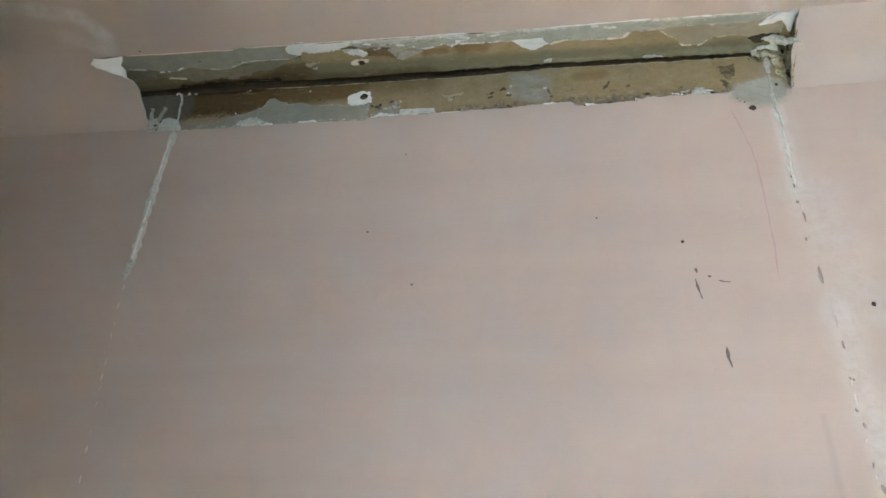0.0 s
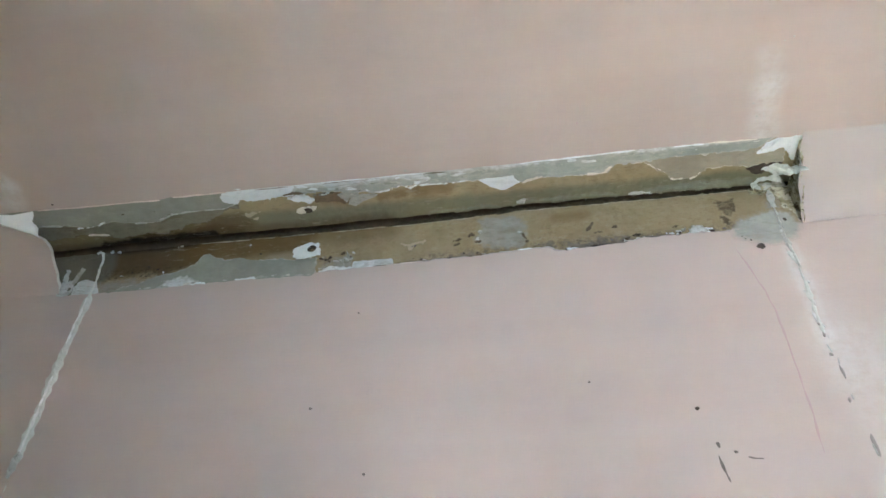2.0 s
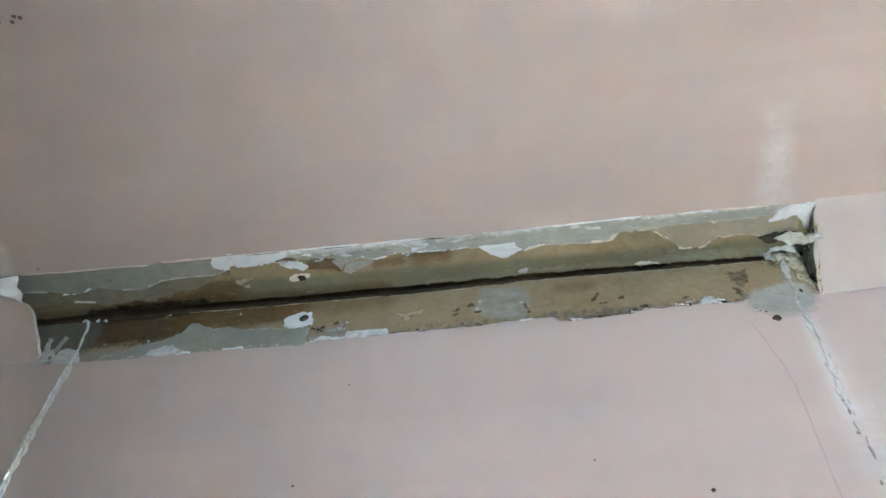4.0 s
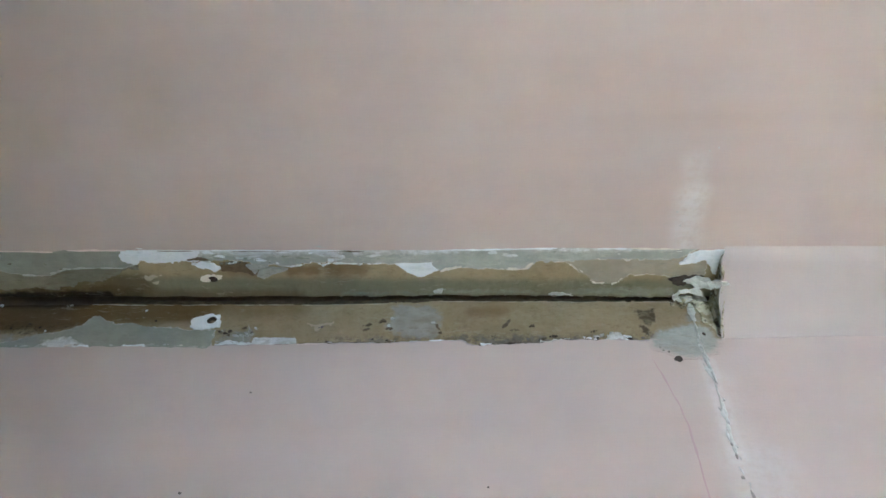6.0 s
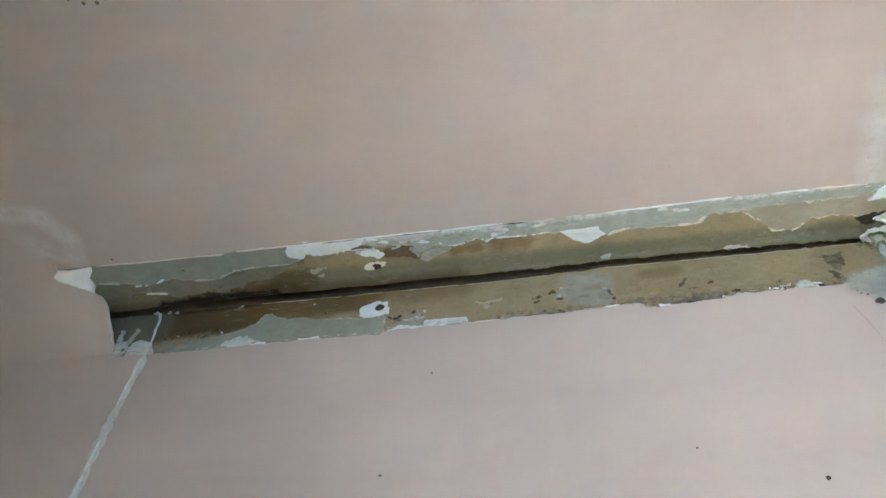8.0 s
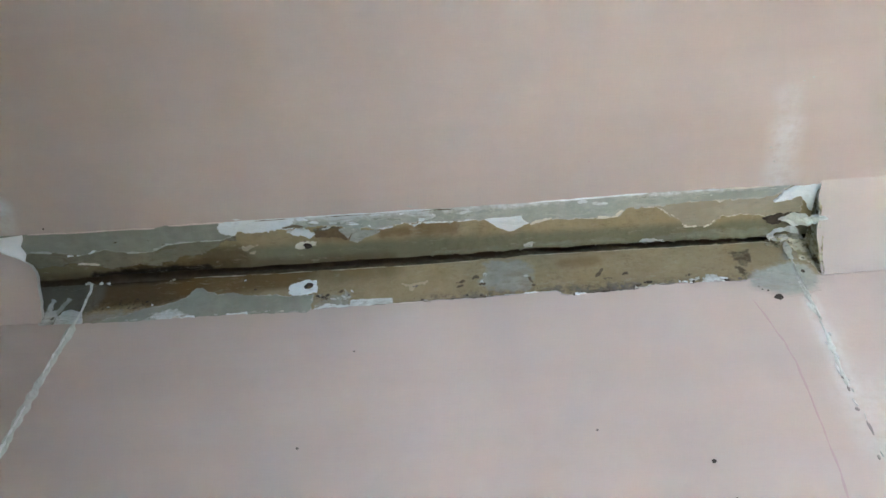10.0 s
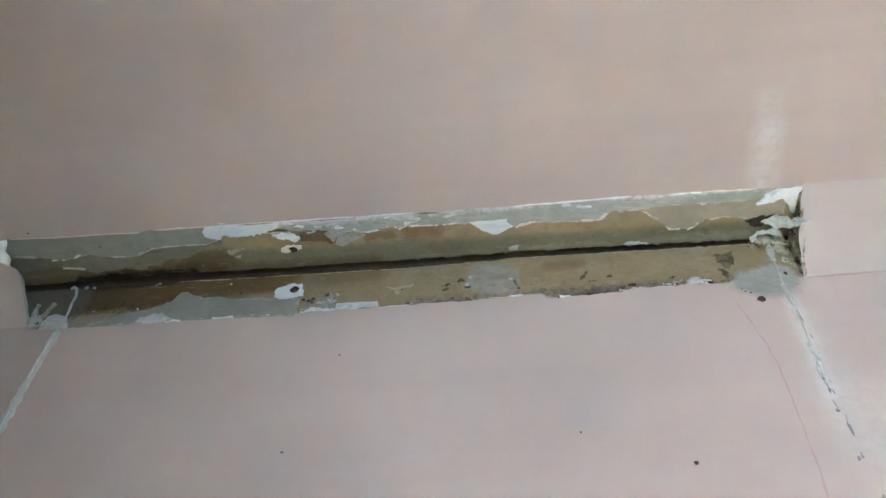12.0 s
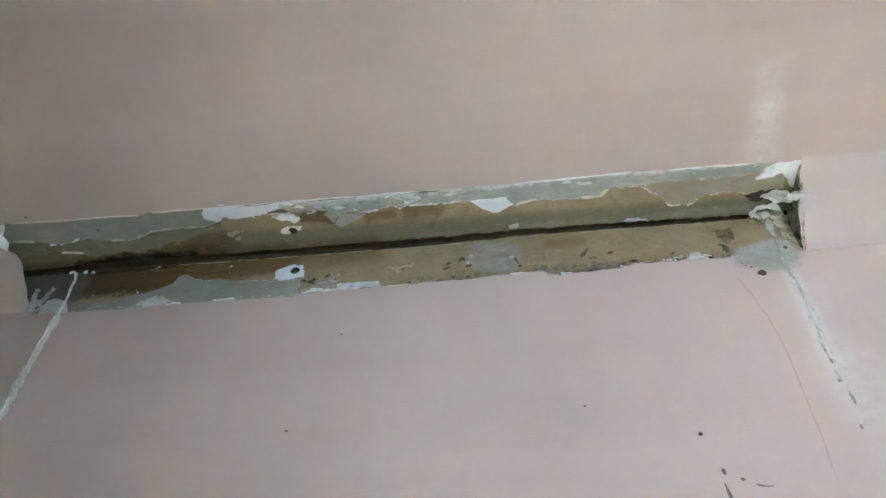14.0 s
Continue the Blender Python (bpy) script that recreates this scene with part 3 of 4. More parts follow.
# hole insides are near black, their shade put into the colour
part("screw_hole", hole_bm(0.3575, -0.0335, on_wall, 0.0068, 0.0072, 0.0075, 2), M_DIRT_SHADE, wall, "dark empty screw hole")
part("plug", speck_bm(0.3575, -0.0332, on_wall, 0.0040, 0.0040, 0.3, 7, 0.0014, -0.0070), M_RUST, wall, "brown plug down in a screw hole")
part("screw_hole", hole_bm(0.359, -0.038, on_ceiling, 0.0062, 0.0046, 0.010, 3), M_DIRT_SHADE, ceiling, "dark empty screw hole")

layer_seed = itertools.count(40)


def ceiling_layer(name, material, depth, outline, label="", tear=1.0, **more):
    """A layer left on the ceiling: outline along x, out from the wall."""
    return part(name, flake_bm(outline, on_ceiling, depth, next(layer_seed), tear, **more), material, ceiling, label)


def wall_layer(name, material, depth, outline, label="", tear=1.0, **more):
    """A layer left on the wall: outline along x, down from the ceiling."""
    return part(name, flake_bm(outline, on_wall, depth, next(layer_seed), tear, **more), material, wall, label)


# layers on the ceiling side, deepest first
ceiling_layer("paint_layer", M_GREY_DARK, 0.0020, [(-0.20, -0.098), (0.27, -0.098), (0.265, -0.056), (0.250, -0.055), (0.228, -0.042), (0.214, -0.032), (0.180, -0.033), (0.170, -0.025),
              (0.140, -0.018), (0.128, -0.024), (0.075, -0.016), (0.062, -0.026), (0.031, -0.031), (-0.02, -0.027), (-0.20, -0.030)], "dull grey-green paint layer", 0.8)
ceiling_layer("paint_layer", M_GREY, 0.0012, [(-0.20, -0.098), (0.275, -0.098), (0.268, -0.066), (0.250, -0.058), (0.200, -0.058), (0.174, -0.056), (0.148, -0.045), (0.114, -0.045),
              (0.080, -0.053), (0.042, -0.046), (0.008, -0.054), (-0.20, -0.060)], "grey-green gloss paint layer", 0.5)
ceiling_layer("paint_layer", M_CREAM, 0.0014, [(0.785, -0.098), (0.985, -0.098), (0.990, -0.044), (0.950, -0.041), (0.915, -0.047), (0.896, -0.045), (0.880, -0.030), (0.850, -0.031),
              (0.842, -0.044), (0.818, -0.063), (0.790, -0.068)], "cream paint layer with a torn edge", 0.8)
ceiling_layer("paint_layer", M_GREY_MID, 0.0008, [(0.345, -0.098), (0.975, -0.098), (0.962, -0.078), (0.940, -0.072), (0.838, -0.073), (0.812, -0.069), (0.778, -0.069), (0.766, -0.056),
              (0.738, -0.056), (0.704, -0.056), (0.685, -0.062), (0.655, -0.052), (0.623, -0.058), (0.598, -0.066), (0.545, -0.065), (0.505, -0.067), (0.480, -0.066), (0.464, -0.060),
              (0.444, -0.065), (0.430, -0.060), (0.416, -0.065), (0.404, -0.071), (0.376, -0.071), (0.366, -0.070), (0.346, -0.072)], "blue-grey paint layer with a torn pale edge", 0.9)
ceiling_layer("filler_flake", M_WHITE, 0.0002, [(0.252, -0.0905), (0.249, -0.074), (0.256, -0.065), (0.268, -0.064), (0.274, -0.072), (0.285, -0.067), (0.320, -0.071), (0.345, -0.071), (0.353, -0.0905)],
              "white filler flake", 0.9)
ceiling_layer("filler_flake", M_THIN_WHITE, 0.0003, [(0.345, -0.096), (0.535, -0.096), (0.530, -0.074), (0.508, -0.076), (0.482, -0.081), (0.410, -0.076), (0.372, -0.081), (0.350, -0.076)], "scraped white filler film", 1.3)
ceiling_layer("filler_flake", M_THIN_WHITE, 0.0004, [(0.530, -0.096), (0.72, -0.096), (0.70, -0.083), (0.64, -0.080), (0.55, -0.082)], "scraped white filler film", 1.2)
ceiling_layer("filler_flake", M_THIN_WHITE, 0.0004, [(0.74, -0.094), (0.95, -0.095), (0.93, -0.086), (0.85, -0.086), (0.78, -0.085)], "thin pale smear", 1.2)
ceiling_layer("filler_flake", M_WHITE, 0.0004, [(0.500, -0.0900), (0.529, -0.0905), (0.532, -0.076), (0.516, -0.072), (0.505, -0.079)], "white filler flake", 1.3)
ceiling_layer("filler_flake", M_WHITE, 0.0003, [(0.594, -0.067), (0.644, -0.068), (0.646, -0.060), (0.653, -0.055), (0.634, -0.0445), (0.625, -0.0440), (0.614, -0.050), (0.603, -0.061)], "white filler flake", 0.4)
ceiling_layer("filler_flake", M_WHITE, 0.0003, [(0.341, -0.064), (0.350, -0.068), (0.367, -0.065), (0.375, -0.058), (0.366, -0.053), (0.357, -0.058), (0.347, -0.060)], "white filler chip", 0.6, curl=0.0012)
# flat dark sliver, a crease's shade put in as colour
ceiling_layer("dirt_or_shade_chip", M_CRUMB_SHADE, 0.0000, [(0.334, -0.073), (0.350, -0.0775), (0.364, -0.0725), (0.350, -0.0735)], "dark crease above a chip", 0.5, cell=0.0009)
ceiling_layer("plaster_patch", M_RUST, 0.0022, [(0.374, -0.066), (0.407, -0.067), (0.420, -0.058), (0.422, -0.051), (0.412, -0.044), (0.402, -0.050), (0.373, -0.052)], "red-brown plaster patch", 0.9)
ceiling_layer("paint_flake", M_FOLD, 0.0006, [(0.407, -0.063), (0.420, -0.067), (0.442, -0.065), (0.430, -0.060), (0.421, -0.052), (0.416, -0.047)], "pale grey folded flake", 0.5, curl=0.001)
ceiling_layer("paint_flake", M_FOLD, 0.0002, [(0.417, -0.044), (0.422, -0.054), (0.434, -0.060), (0.462, -0.057), (0.446, -0.050), (0.426, -0.040)], "cream folded flake", 0.5, curl=0.001)
ceiling_layer("filler_flake", M_ARRIS, 0.0022, [(0.268, -0.040), (0.280, -0.044), (0.292, -0.044), (0.282, -0.038), (0.273, -0.036)], "cream paint crumb", 0.9, cell=0.0009)
ceiling_layer("filler_flake", M_ARRIS, 0.0022, [(0.277, -0.032), (0.287, -0.033), (0.286, -0.030), (0.278, -0.029)], "cream paint crumb", 0.7, cell=0.0009)
ceiling_layer("filler_flake", M_CREAM_EDGE, 0.0021, [(0.342, -0.040), (0.350, -0.0435), (0.360, -0.0435), (0.371, -0.0425), (0.366, -0.037), (0.352, -0.0335), (0.346, -0.035)], "pale chipped rim of a screw hole", 1.1, cell=0.0009,
              hole=(0.359, -0.038, 0.0060, 0.0046))
ceiling_layer("filler_flake", M_GREEN, 0.0024, [(0.520, -0.006), (0.526, -0.016), (0.575, -0.015), (0.612, -0.018), (0.625, -0.008)], "thin grey-green film by the joint", bed=31)
ceiling_layer("filler_flake", M_GREEN, 0.0024, [(0.640, -0.008), (0.655, -0.018), (0.700, -0.020), (0.765, -0.019), (0.785, -0.008)], "thin grey-green film by the joint", bed=31)
ceiling_layer("filler_flake", M_GREEN, 0.0024, [(0.800, -0.007), (0.815, -0.018), (0.850, -0.022), (0.930, -0.024), (0.960, -0.018), (0.960, -0.004)], "thin grey-green film by the joint", bed=31)
ceiling_layer("filler_flake", M_GREY_PALE, 0.0022, [(0.790, -0.0085), (0.800, -0.0145), (0.816, -0.0125), (0.826, -0.0085)], "pale film by the joint", 0.6, cell=0.0009)
ceiling_layer("filler_flake", M_GREY_PALE, 0.0024, [(0.645, -0.012), (0.650, -0.020), (0.658, -0.020), (0.656, -0.012)], "pale crumb", 0.6, cell=0.0009)
# the broken east corner of the ceiling
# flat near-black patch, the hollow's shade put into its colour
ceiling_layer("plaster_patch", M_DIRT_SHADE, 0.0010, [(0.945, -0.037), (0.963, -0.044), (0.990, -0.046), (0.988, -0.036), (0.965, -0.028), (0.952, -0.029)], "dark patch for a shaded dirty hollow", 0.8)
ceiling_layer("filler_flake", M_WHITE, -0.0006, [(0.955, -0.067), (0.965, -0.081), (0.975, -0.0895), (1.006, -0.088), (1.009, -0.064), (1.008, -0.046), (0.998, -0.049), (0.991, -0.064), (0.984, -0.072), (0.972, -0.066)],
              "white broken filler", 0.6, curl=0.0012)

# small chips scattered where the layers break up
rng = random.Random(23)


def chips(name, plane, parent, count, u_range, edge, spread, size, materials, depth, lean=0.25):
    for k in range(count):
        u = rng.uniform(*u_range)
        v = edge(u) + rng.uniform(*spread)
        r, squash, turn = rng.uniform(*size) * 1.2, rng.uniform(0.14, 0.45), rng.uniform(-lean, lean)
        outline = []
        for a in (0.2, 1.1, 2.2, 3.0, 4.1, 5.3):
            a += rng.uniform(-0.35, 0.35)
            x, y = r * math.cos(a) * rng.uniform(0.35, 1.4), r * squash * math.sin(a) * rng.uniform(0.35, 1.4)
            outline.append((u + x * math.cos(turn) - y * math.sin(turn), v + x * math.sin(turn) + y * math.cos(turn)))
        bm = flake_bm(outline, plane, depth + rng.uniform(0, 0.0006), rng.randint(1, 900), 0.4, 0.0009)
        if bm.faces:
            part(name, bm, rng.choice(materials), parent)
        else:
            bm.free()


chips("paint_chip", on_ceiling, ceiling, 26, (0.33, 0.60), lambda u: -0.080, (-0.009, 0.006), (0.003, 0.010), (M_WHITE, M_STREAK, M_GREY, M_STREAK), 0.0000, 0.12)
chips("paint_chip", on_ceiling, ceiling, 12, (0.335, 0.47), lambda u: -0.072, (-0.008, 0.008), (0.003, 0.007), (M_STREAK, M_GREY_DARK, M_STREAK, M_GREY), 0.0001, 0.6)
chips("paint_chip", on_ceiling, ceiling, 16, (0.60, 0.96), lambda u: -0.084, (-0.006, 0.006), (0.002, 0.008), (M_GREY, M_STREAK, M_GREY_PALE), 0.0004, 0.12)
chips("paint_chip", on_ceiling, ceiling, 8, (0.02, 0.24), lambda u: -0.060, (-0.010, 0.006), (0.002, 0.006), (M_GREY, M_GREY_DARK, M_GREY), 0.0009)
chips("paint_chip", on_ceiling, ceiling, 10, (0.52, 0.95), lambda u: -0.015, (-0.004, 0.004), (0.002, 0.005), (M_GREY, M_GREY_DARK), 0.0026)
chips("paint_chip", on_wall, wall, 26, (0.07, 0.37), wall_edge, (-0.001, 0.005), (0.002, 0.006), (M_GREY_PALE, M_GREY_MID, M_GREY, M_FOLD), 0.0003)
chips("dirt_or_shade_chip", on_wall, wall, 16, (0.06, 0.18), lambda u: -0.056, (-0.004, 0.006), (0.001, 0.004), (M_CRUMB_SHADE, M_DIRT_SHADE, M_FOLD), 0.0024, 0.5)
chips("paint_chip", on_wall, wall, 26, (0.37, 0.93), wall_edge, (-0.001, 0.003), (0.0015, 0.006), (M_WHITE, M_GREY_PALE, M_EDGE), 0.0004)
chips("dirt_or_shade_chip", on_wall, wall, 60, (0.50, 0.93), wall_edge, (0.001, 0.010), (0.0008, 0.0034), (M_DIRT_SHADE, M_MARK, M_MARK), 0.0024)
chips("paint_chip", on_wall, wall, 20, (0.374, 0.420), lambda u: -0.058, (-0.016, 0.012), (0.0012, 0.0036), (M_FOLD, M_GREY_PALE, M_MARK, M_GREY, M_CRUMB_SHADE), 0.0012, 0.8)
chips("paint_chip", on_wall, wall, 10, (0.845, 0.895), wall_edge, (0.001, 0.008), (0.0015, 0.004), (M_WHITE, M_WHITE, M_DIRT_SHADE), 0.0008)


def lip_bm(path, plane, width, seed):
    """A torn pale border of a paint layer: ragged and of uneven width."""
    near, far = [], []
    for (a, b) in zip(path, path[1:]):
        a, b = Vector(a), Vector(b)
        side = Vector((-(b - a).y, (b - a).x)).normalized()
        if side.y > 0:
            side = -side
        for i in range(4):
            p = a.lerp(b, i / 4)
            near.append(tuple(p))
            far.append(tuple(p + side * width * max(0.2, 0.7 + jag(p.x, p.y, 85, 1.6, seed))))
    near.append(tuple(path[-1]))
    return flake_bm(near + far[::-1], plane, 0.0004, seed, 0.35, 0.0007, 0.0008)


def lip(path, material, width):
    bm = lip_bm(path, on_ceiling, width, next(layer_seed))
    if bm.faces:
        part("paint_lip", bm, material, ceiling)


# thin pale lips where a layer has lifted
lip([(-0.022, -0.057), (0.008, -0.053)], M_GREY_PALE, 0.0024)
lip([(0.026, -0.046), (0.042, -0.046), (0.060, -0.049), (0.070, -0.054)], M_WHITE, 0.0022)
lip([(0.034, -0.030), (0.064, -0.027)], M_CREAM_EDGE, 0.0020)
lip([(0.112, -0.045), (0.136, -0.045)], M_GREY_PALE, 0.0018)
lip([(0.150, -0.047), (0.172, -0.056), (0.200, -0.058), (0.250, -0.058)], M_GREY_PALE, 0.0018)
lip([(0.416, -0.072), (0.444, -0.070)], M_WHITE, 0.0018)
lip([(0.447, -0.067), (0.464, -0.060), (0.479, -0.063), (0.493, -0.069)], M_WHITE, 0.0024)
lip([(0.500, -0.066), (0.506, -0.061), (0.513, -0.065), (0.545, -0.065), (0.590, -0.066)], M_WHITE, 0.0022)
lip([(0.655, -0.052), (0.685, -0.061)], M_CREAM_EDGE, 0.0034)
lip([(0.740, -0.055), (0.765, -0.056), (0.771, -0.066)], M_CREAM_EDGE, 0.0040)
lip([(0.818, -0.063), (0.842, -0.045)], M_CREAM_EDGE, 0.0036)
lip([(0.846, -0.036), (0.852, -0.031), (0.868, -0.031)], M_CREAM_EDGE, 0.0022)
lip([(0.874, -0.029), (0.882, -0.033), (0.886, -0.040)], M_CREAM_EDGE, 0.0022)

# white thread of old caulk left along the edge of the ceiling paint
for i, (a, b, material) in enumerate([(-0.01, 0.165, M_PINK_EDGE), (0.185, 0.26, M_PINK_EDGE), (0.35, 0.45, M_WHITE), (0.46, 0.53, M_WHITE),
                                      (0.655, 0.80, M_WHITE), (0.85, 0.885, M_WHITE), (0.89, 0.95, M_CREAM_EDGE)]):
    n = 6
    path = [(a + (b - a) * k / n, ceiling_edge(a + (b - a) * k / n) + 0.0005) for k in range(n + 1)]
    part("caulk_thread", sweep_bm(path, on_ceiling, 0.0026, 0.0012, -0.0004, 90 + i, 0.004, 0.6, 0.0006), material, ceiling)

# gaps where ceiling paint left the layers under it, shade drawn as dark beads
for i, (a, b) in enumerate([(0.395, 0.470), (0.515, 0.560), (0.045, 0.100), (0.300, 0.345)]):
    path = [(a + (b - a) * k / 6, ceiling_edge(a + (b - a) * k / 6) + 0.0022) for k in range(7)]
    part("gap_shade", sweep_bm(path, on_ceiling, 0.0011, 0.0003, -0.0001, 480 + i, 0.003, 0.9, 0.0006), M_CRUMB_SHADE, ceiling)

# layers on the wall side, deepest first
wall_layer("filler_patch", M_SMEAR, 0.0020, [(0.046, -0.094), (0.052, -0.060), (0.078, -0.056), (0.115, -0.061), (0.150, -0.056), (0.180, -0.047), (0.195, -0.094)], "thin grey film over the plaster", 1.4, bed=21)
wall_layer("paint_layer", M_GREY, 0.0014, [(0.070, -0.094), (0.085, -0.074), (0.112, -0.070), (0.137, -0.060), (0.172, -0.052), (0.190, -0.044), (0.199, -0.028), (0.208, -0.025),
           (0.220, -0.034), (0.240, -0.041), (0.255, -0.039), (0.277, -0.045), (0.330, -0.049), (0.366, -0.051), (0.371, -0.094)], "grey-green paint layer with a torn top", 0.8)
wall_layer("filler_flake", M_STREAK, 0.0008, [(0.015, -0.090), (0.017, -0.066), (0.022, -0.056), (0.032, -0.055), (0.048, -0.060), (0.056, -0.078), (0.054, -0.090)], "pale grey paint flake", 0.5)
wall_layer("filler_flake", M_THIN_WHITE, 0.0008, [(0.138, -0.094), (0.148, -0.072), (0.170, -0.066), (0.188, -0.068), (0.200, -0.076), (0.206, -0.094)], "pale scraped smear", 1.4)
wall_layer("filler_flake", M_WHITE, 0.0003, [(0.197, -0.090), (0.199, -0.079), (0.206, -0.077), (0.214, -0.080), (0.218, -0.090)], "white filler crumb", 0.6)
wall_layer("filler_flake", M_WHITE, 0.0004, [(0.254, -0.090), (0.256, -0.078), (0.283, -0.076), (0.285, -0.090)], "white filler crumb", 0.5)
wall_layer("filler_flake", M_WHITE, 0.0010, [(0.330, -0.038), (0.333, -0.029), (0.341, -0.026), (0.352, -0.022), (0.366, -0.025), (0.372, -0.036), (0.369, -0.046), (0.340, -0.050), (0.332, -0.046)],
           "white filler smeared round a screw hole", 0.7, hole=(0.3575, -0.0335, 0.0066, 0.0070), cell=0.0009)
wall_layer("crumb", M_ARRIS, 0.0012, [(0.152, -0.009), (0.159, -0.006), (0.168, -0.004), (0.165, -0.008), (0.157, -0.0095)], "", 0.7, cell=0.0009)
wall_layer("filler_flake", M_PLASTER_CHIP, 0.0020, [(0.482, -0.039), (0.498, -0.040), (0.517, -0.036), (0.513, -0.041), (0.503, -0.043), (0.500, -0.054), (0.493, -0.054), (0.491, -0.044)], "pale plaster chip", 0.7, cell=0.0009)
wall_layer("filler_patch", M_SMEAR, 0.0016, [(0.366, -0.082), (0.370, -0.060), (0.382, -0.056), (0.390, -0.046), (0.400, -0.049), (0.407, -0.042), (0.416, -0.043), (0.419, -0.060), (0.424, -0.082)], "grey filler smear", 1.3, bed=21)
wall_layer("filler_patch", M_DUST, 0.0016, [(0.364, -0.060), (0.368, -0.047), (0.378, -0.046), (0.396, -0.056), (0.392, -0.070), (0.376, -0.066)], "grey dirt beside a screw hole", 1.4, bed=21)
wall_layer("filler_flake", M_STREAK, 0.0004, [(0.366, -0.094), (0.370, -0.076), (0.388, -0.071), (0.420, -0.073), (0.420, -0.094)], "white filler edge", 1.0)
wall_layer("filler_flake", M_STREAK, 0.0004, [(0.419, -0.090), (0.417, -0.065), (0.445, -0.064), (0.473, -0.066), (0.477, -0.090)], "white filler flake", 0.5)
wall_layer("filler_flake", M_DUST, 0.0022, [(0.474, -0.088), (0.480, -0.068), (0.540, -0.066), (0.590, -0.060), (0.600, -0.088)], "grey dirt over the plaster", 1.6, bed=21)
wall_layer("filler_patch", M_SMEAR, 0.0018, [(0.584, -0.004), (0.596, -0.001), (0.640, -0.001), (0.652, -0.010), (0.660, -0.044), (0.650, -0.066), (0.628, -0.071), (0.598, -0.060), (0.580, -0.048), (0.588, -0.026)], "grey filler patch", 1.6, bed=21)
wall_layer("filler_flake", M_WHITE, 0.0003, [(0.616, -0.086), (0.617, -0.072), (0.653, -0.069), (0.688, -0.0705), (0.690, -0.086)], "white filler edge", 0.6)
wall_layer("filler_flake", M_DUST, 0.0008, [(0.672, -0.056), (0.684, -0.056), (0.695, -0.066), (0.692, -0.084), (0.676, -0.084)], "dusty mauve flake", 1.0)
wall_layer("filler_flake", M_DUST, 0.0022, [(0.700, -0.084), (0.705, -0.058), (0.735, -0.060), (0.757, -0.056), (0.765, -0.084)], "dark dirt over the plaster", 1.8, bed=21)
wall_layer("filler_flake", M_DUST, 0.0022, [(0.765, -0.080), (0.768, -0.057), (0.800, -0.058), (0.840, -0.062), (0.905, -0.058), (0.910, -0.080)], "dark dirt over the plaster", 1.8, bed=21)
wall_layer("filler_flake", M_GREY_MID, 0.0006, [(0.776, -0.080), (0.780, -0.068), (0.815, -0.066), (0.845, -0.067), (0.850, -0.080)], "grey paint left at the edge", 1.0)
wall_layer("filler_flake", M_THIN_WHITE, 0.0008, [(0.862, -0.076), (0.864, -0.056), (0.874, -0.053), (0.886, -0.060), (0.884, -0.076)], "white smear", 1.2)
wall_layer("plaster_patch", M_MOULD, 0.0016, [(0.904, -0.005), (0.912, -0.011), (0.931, -0.011), (0.930, -0.034), (0.920, -0.044), (0.910, -0.036), (0.906, -0.020)], "brown mould spot", 1.0, bed=21)
wall_layer("plaster_patch", M_MOULD, 0.0022, [(0.908, -0.042), (0.920, -0.040), (0.924, -0.066), (0.910, -0.072)], "brown mould spot", 1.5, bed=21)
wall_layer("plaster_patch", M_MOTTLED, 0.0010, [(0.984, 0.000), (1.014, 0.000), (1.014, -0.072), (1.000, -0.070), (0.992, -0.050), (0.986, -0.030)], "mottled olive-brown adhesive")
wall_layer("filler_patch", M_SMEAR, 0.0014, [(0.908, -0.078), (0.914, -0.054), (0.932, -0.044), (0.951, -0.042), (0.962, -0.030), (0.970, -0.014), (0.976, -0.002), (0.990, -0.002), (0.989, -0.036),
           (0.996, -0.055), (1.000, -0.078)], "thin grey filler over the plaster", 1.2, bed=21)
wall_layer("filler_patch", M_FILLER, -0.0003, [(0.911, -0.070), (0.922, -0.052), (0.945, -0.043), (0.975, -0.036), (0.997, -0.044), (1.003, -0.074), (0.994, -0.090), (0.974, -0.099), (0.952, -0.099),
           (0.938, -0.095), (0.916, -0.082)], "pale grey filler patch overlapping the wall paint", 0.9)

# pale broken arris along the wall plaster's top, its highlight put into the colour
for i, (a, b) in enumerate([(0.19, 0.30), (0.31, 0.46), (0.47, 0.585), (0.65, 0.72), (0.73, 0.90), (0.905, 0.955)]):
    n = 8
    path = [(a + (b - a) * k / n, wall_lip(a + (b - a) * k / n) - 0.0008) for k in range(n + 1)]
    part("arris", sweep_bm(path, on_wall, 0.0012, 0.0006, -0.0030, 140 + i, 0.003, 0.9, 0.0006), M_ARRIS, wall)

# raised white crumbs of the folded filler
for i, (a, b) in enumerate([((0.391, -0.0605), (0.399, -0.0625)), ((0.405, -0.056), (0.4105, -0.0605)), ((0.390, -0.0715), (0.395, -0.0745)), ((0.408, -0.044), (0.4125, -0.058))]):
    mid = ((a[0] + b[0]) / 2 + 0.0008, (a[1] + b[1]) / 2 + 0.0006)
    part("crease", sweep_bm([a, mid, b], on_wall, 0.0026, 0.0014, -0.0014, 450 + i, 0.002, 0.9), M_GREY_PALE if i != 3 else M_FOLD, wall)

# broken edge of the wall paint
edge_rng = random.Random(77)
u = 0.372
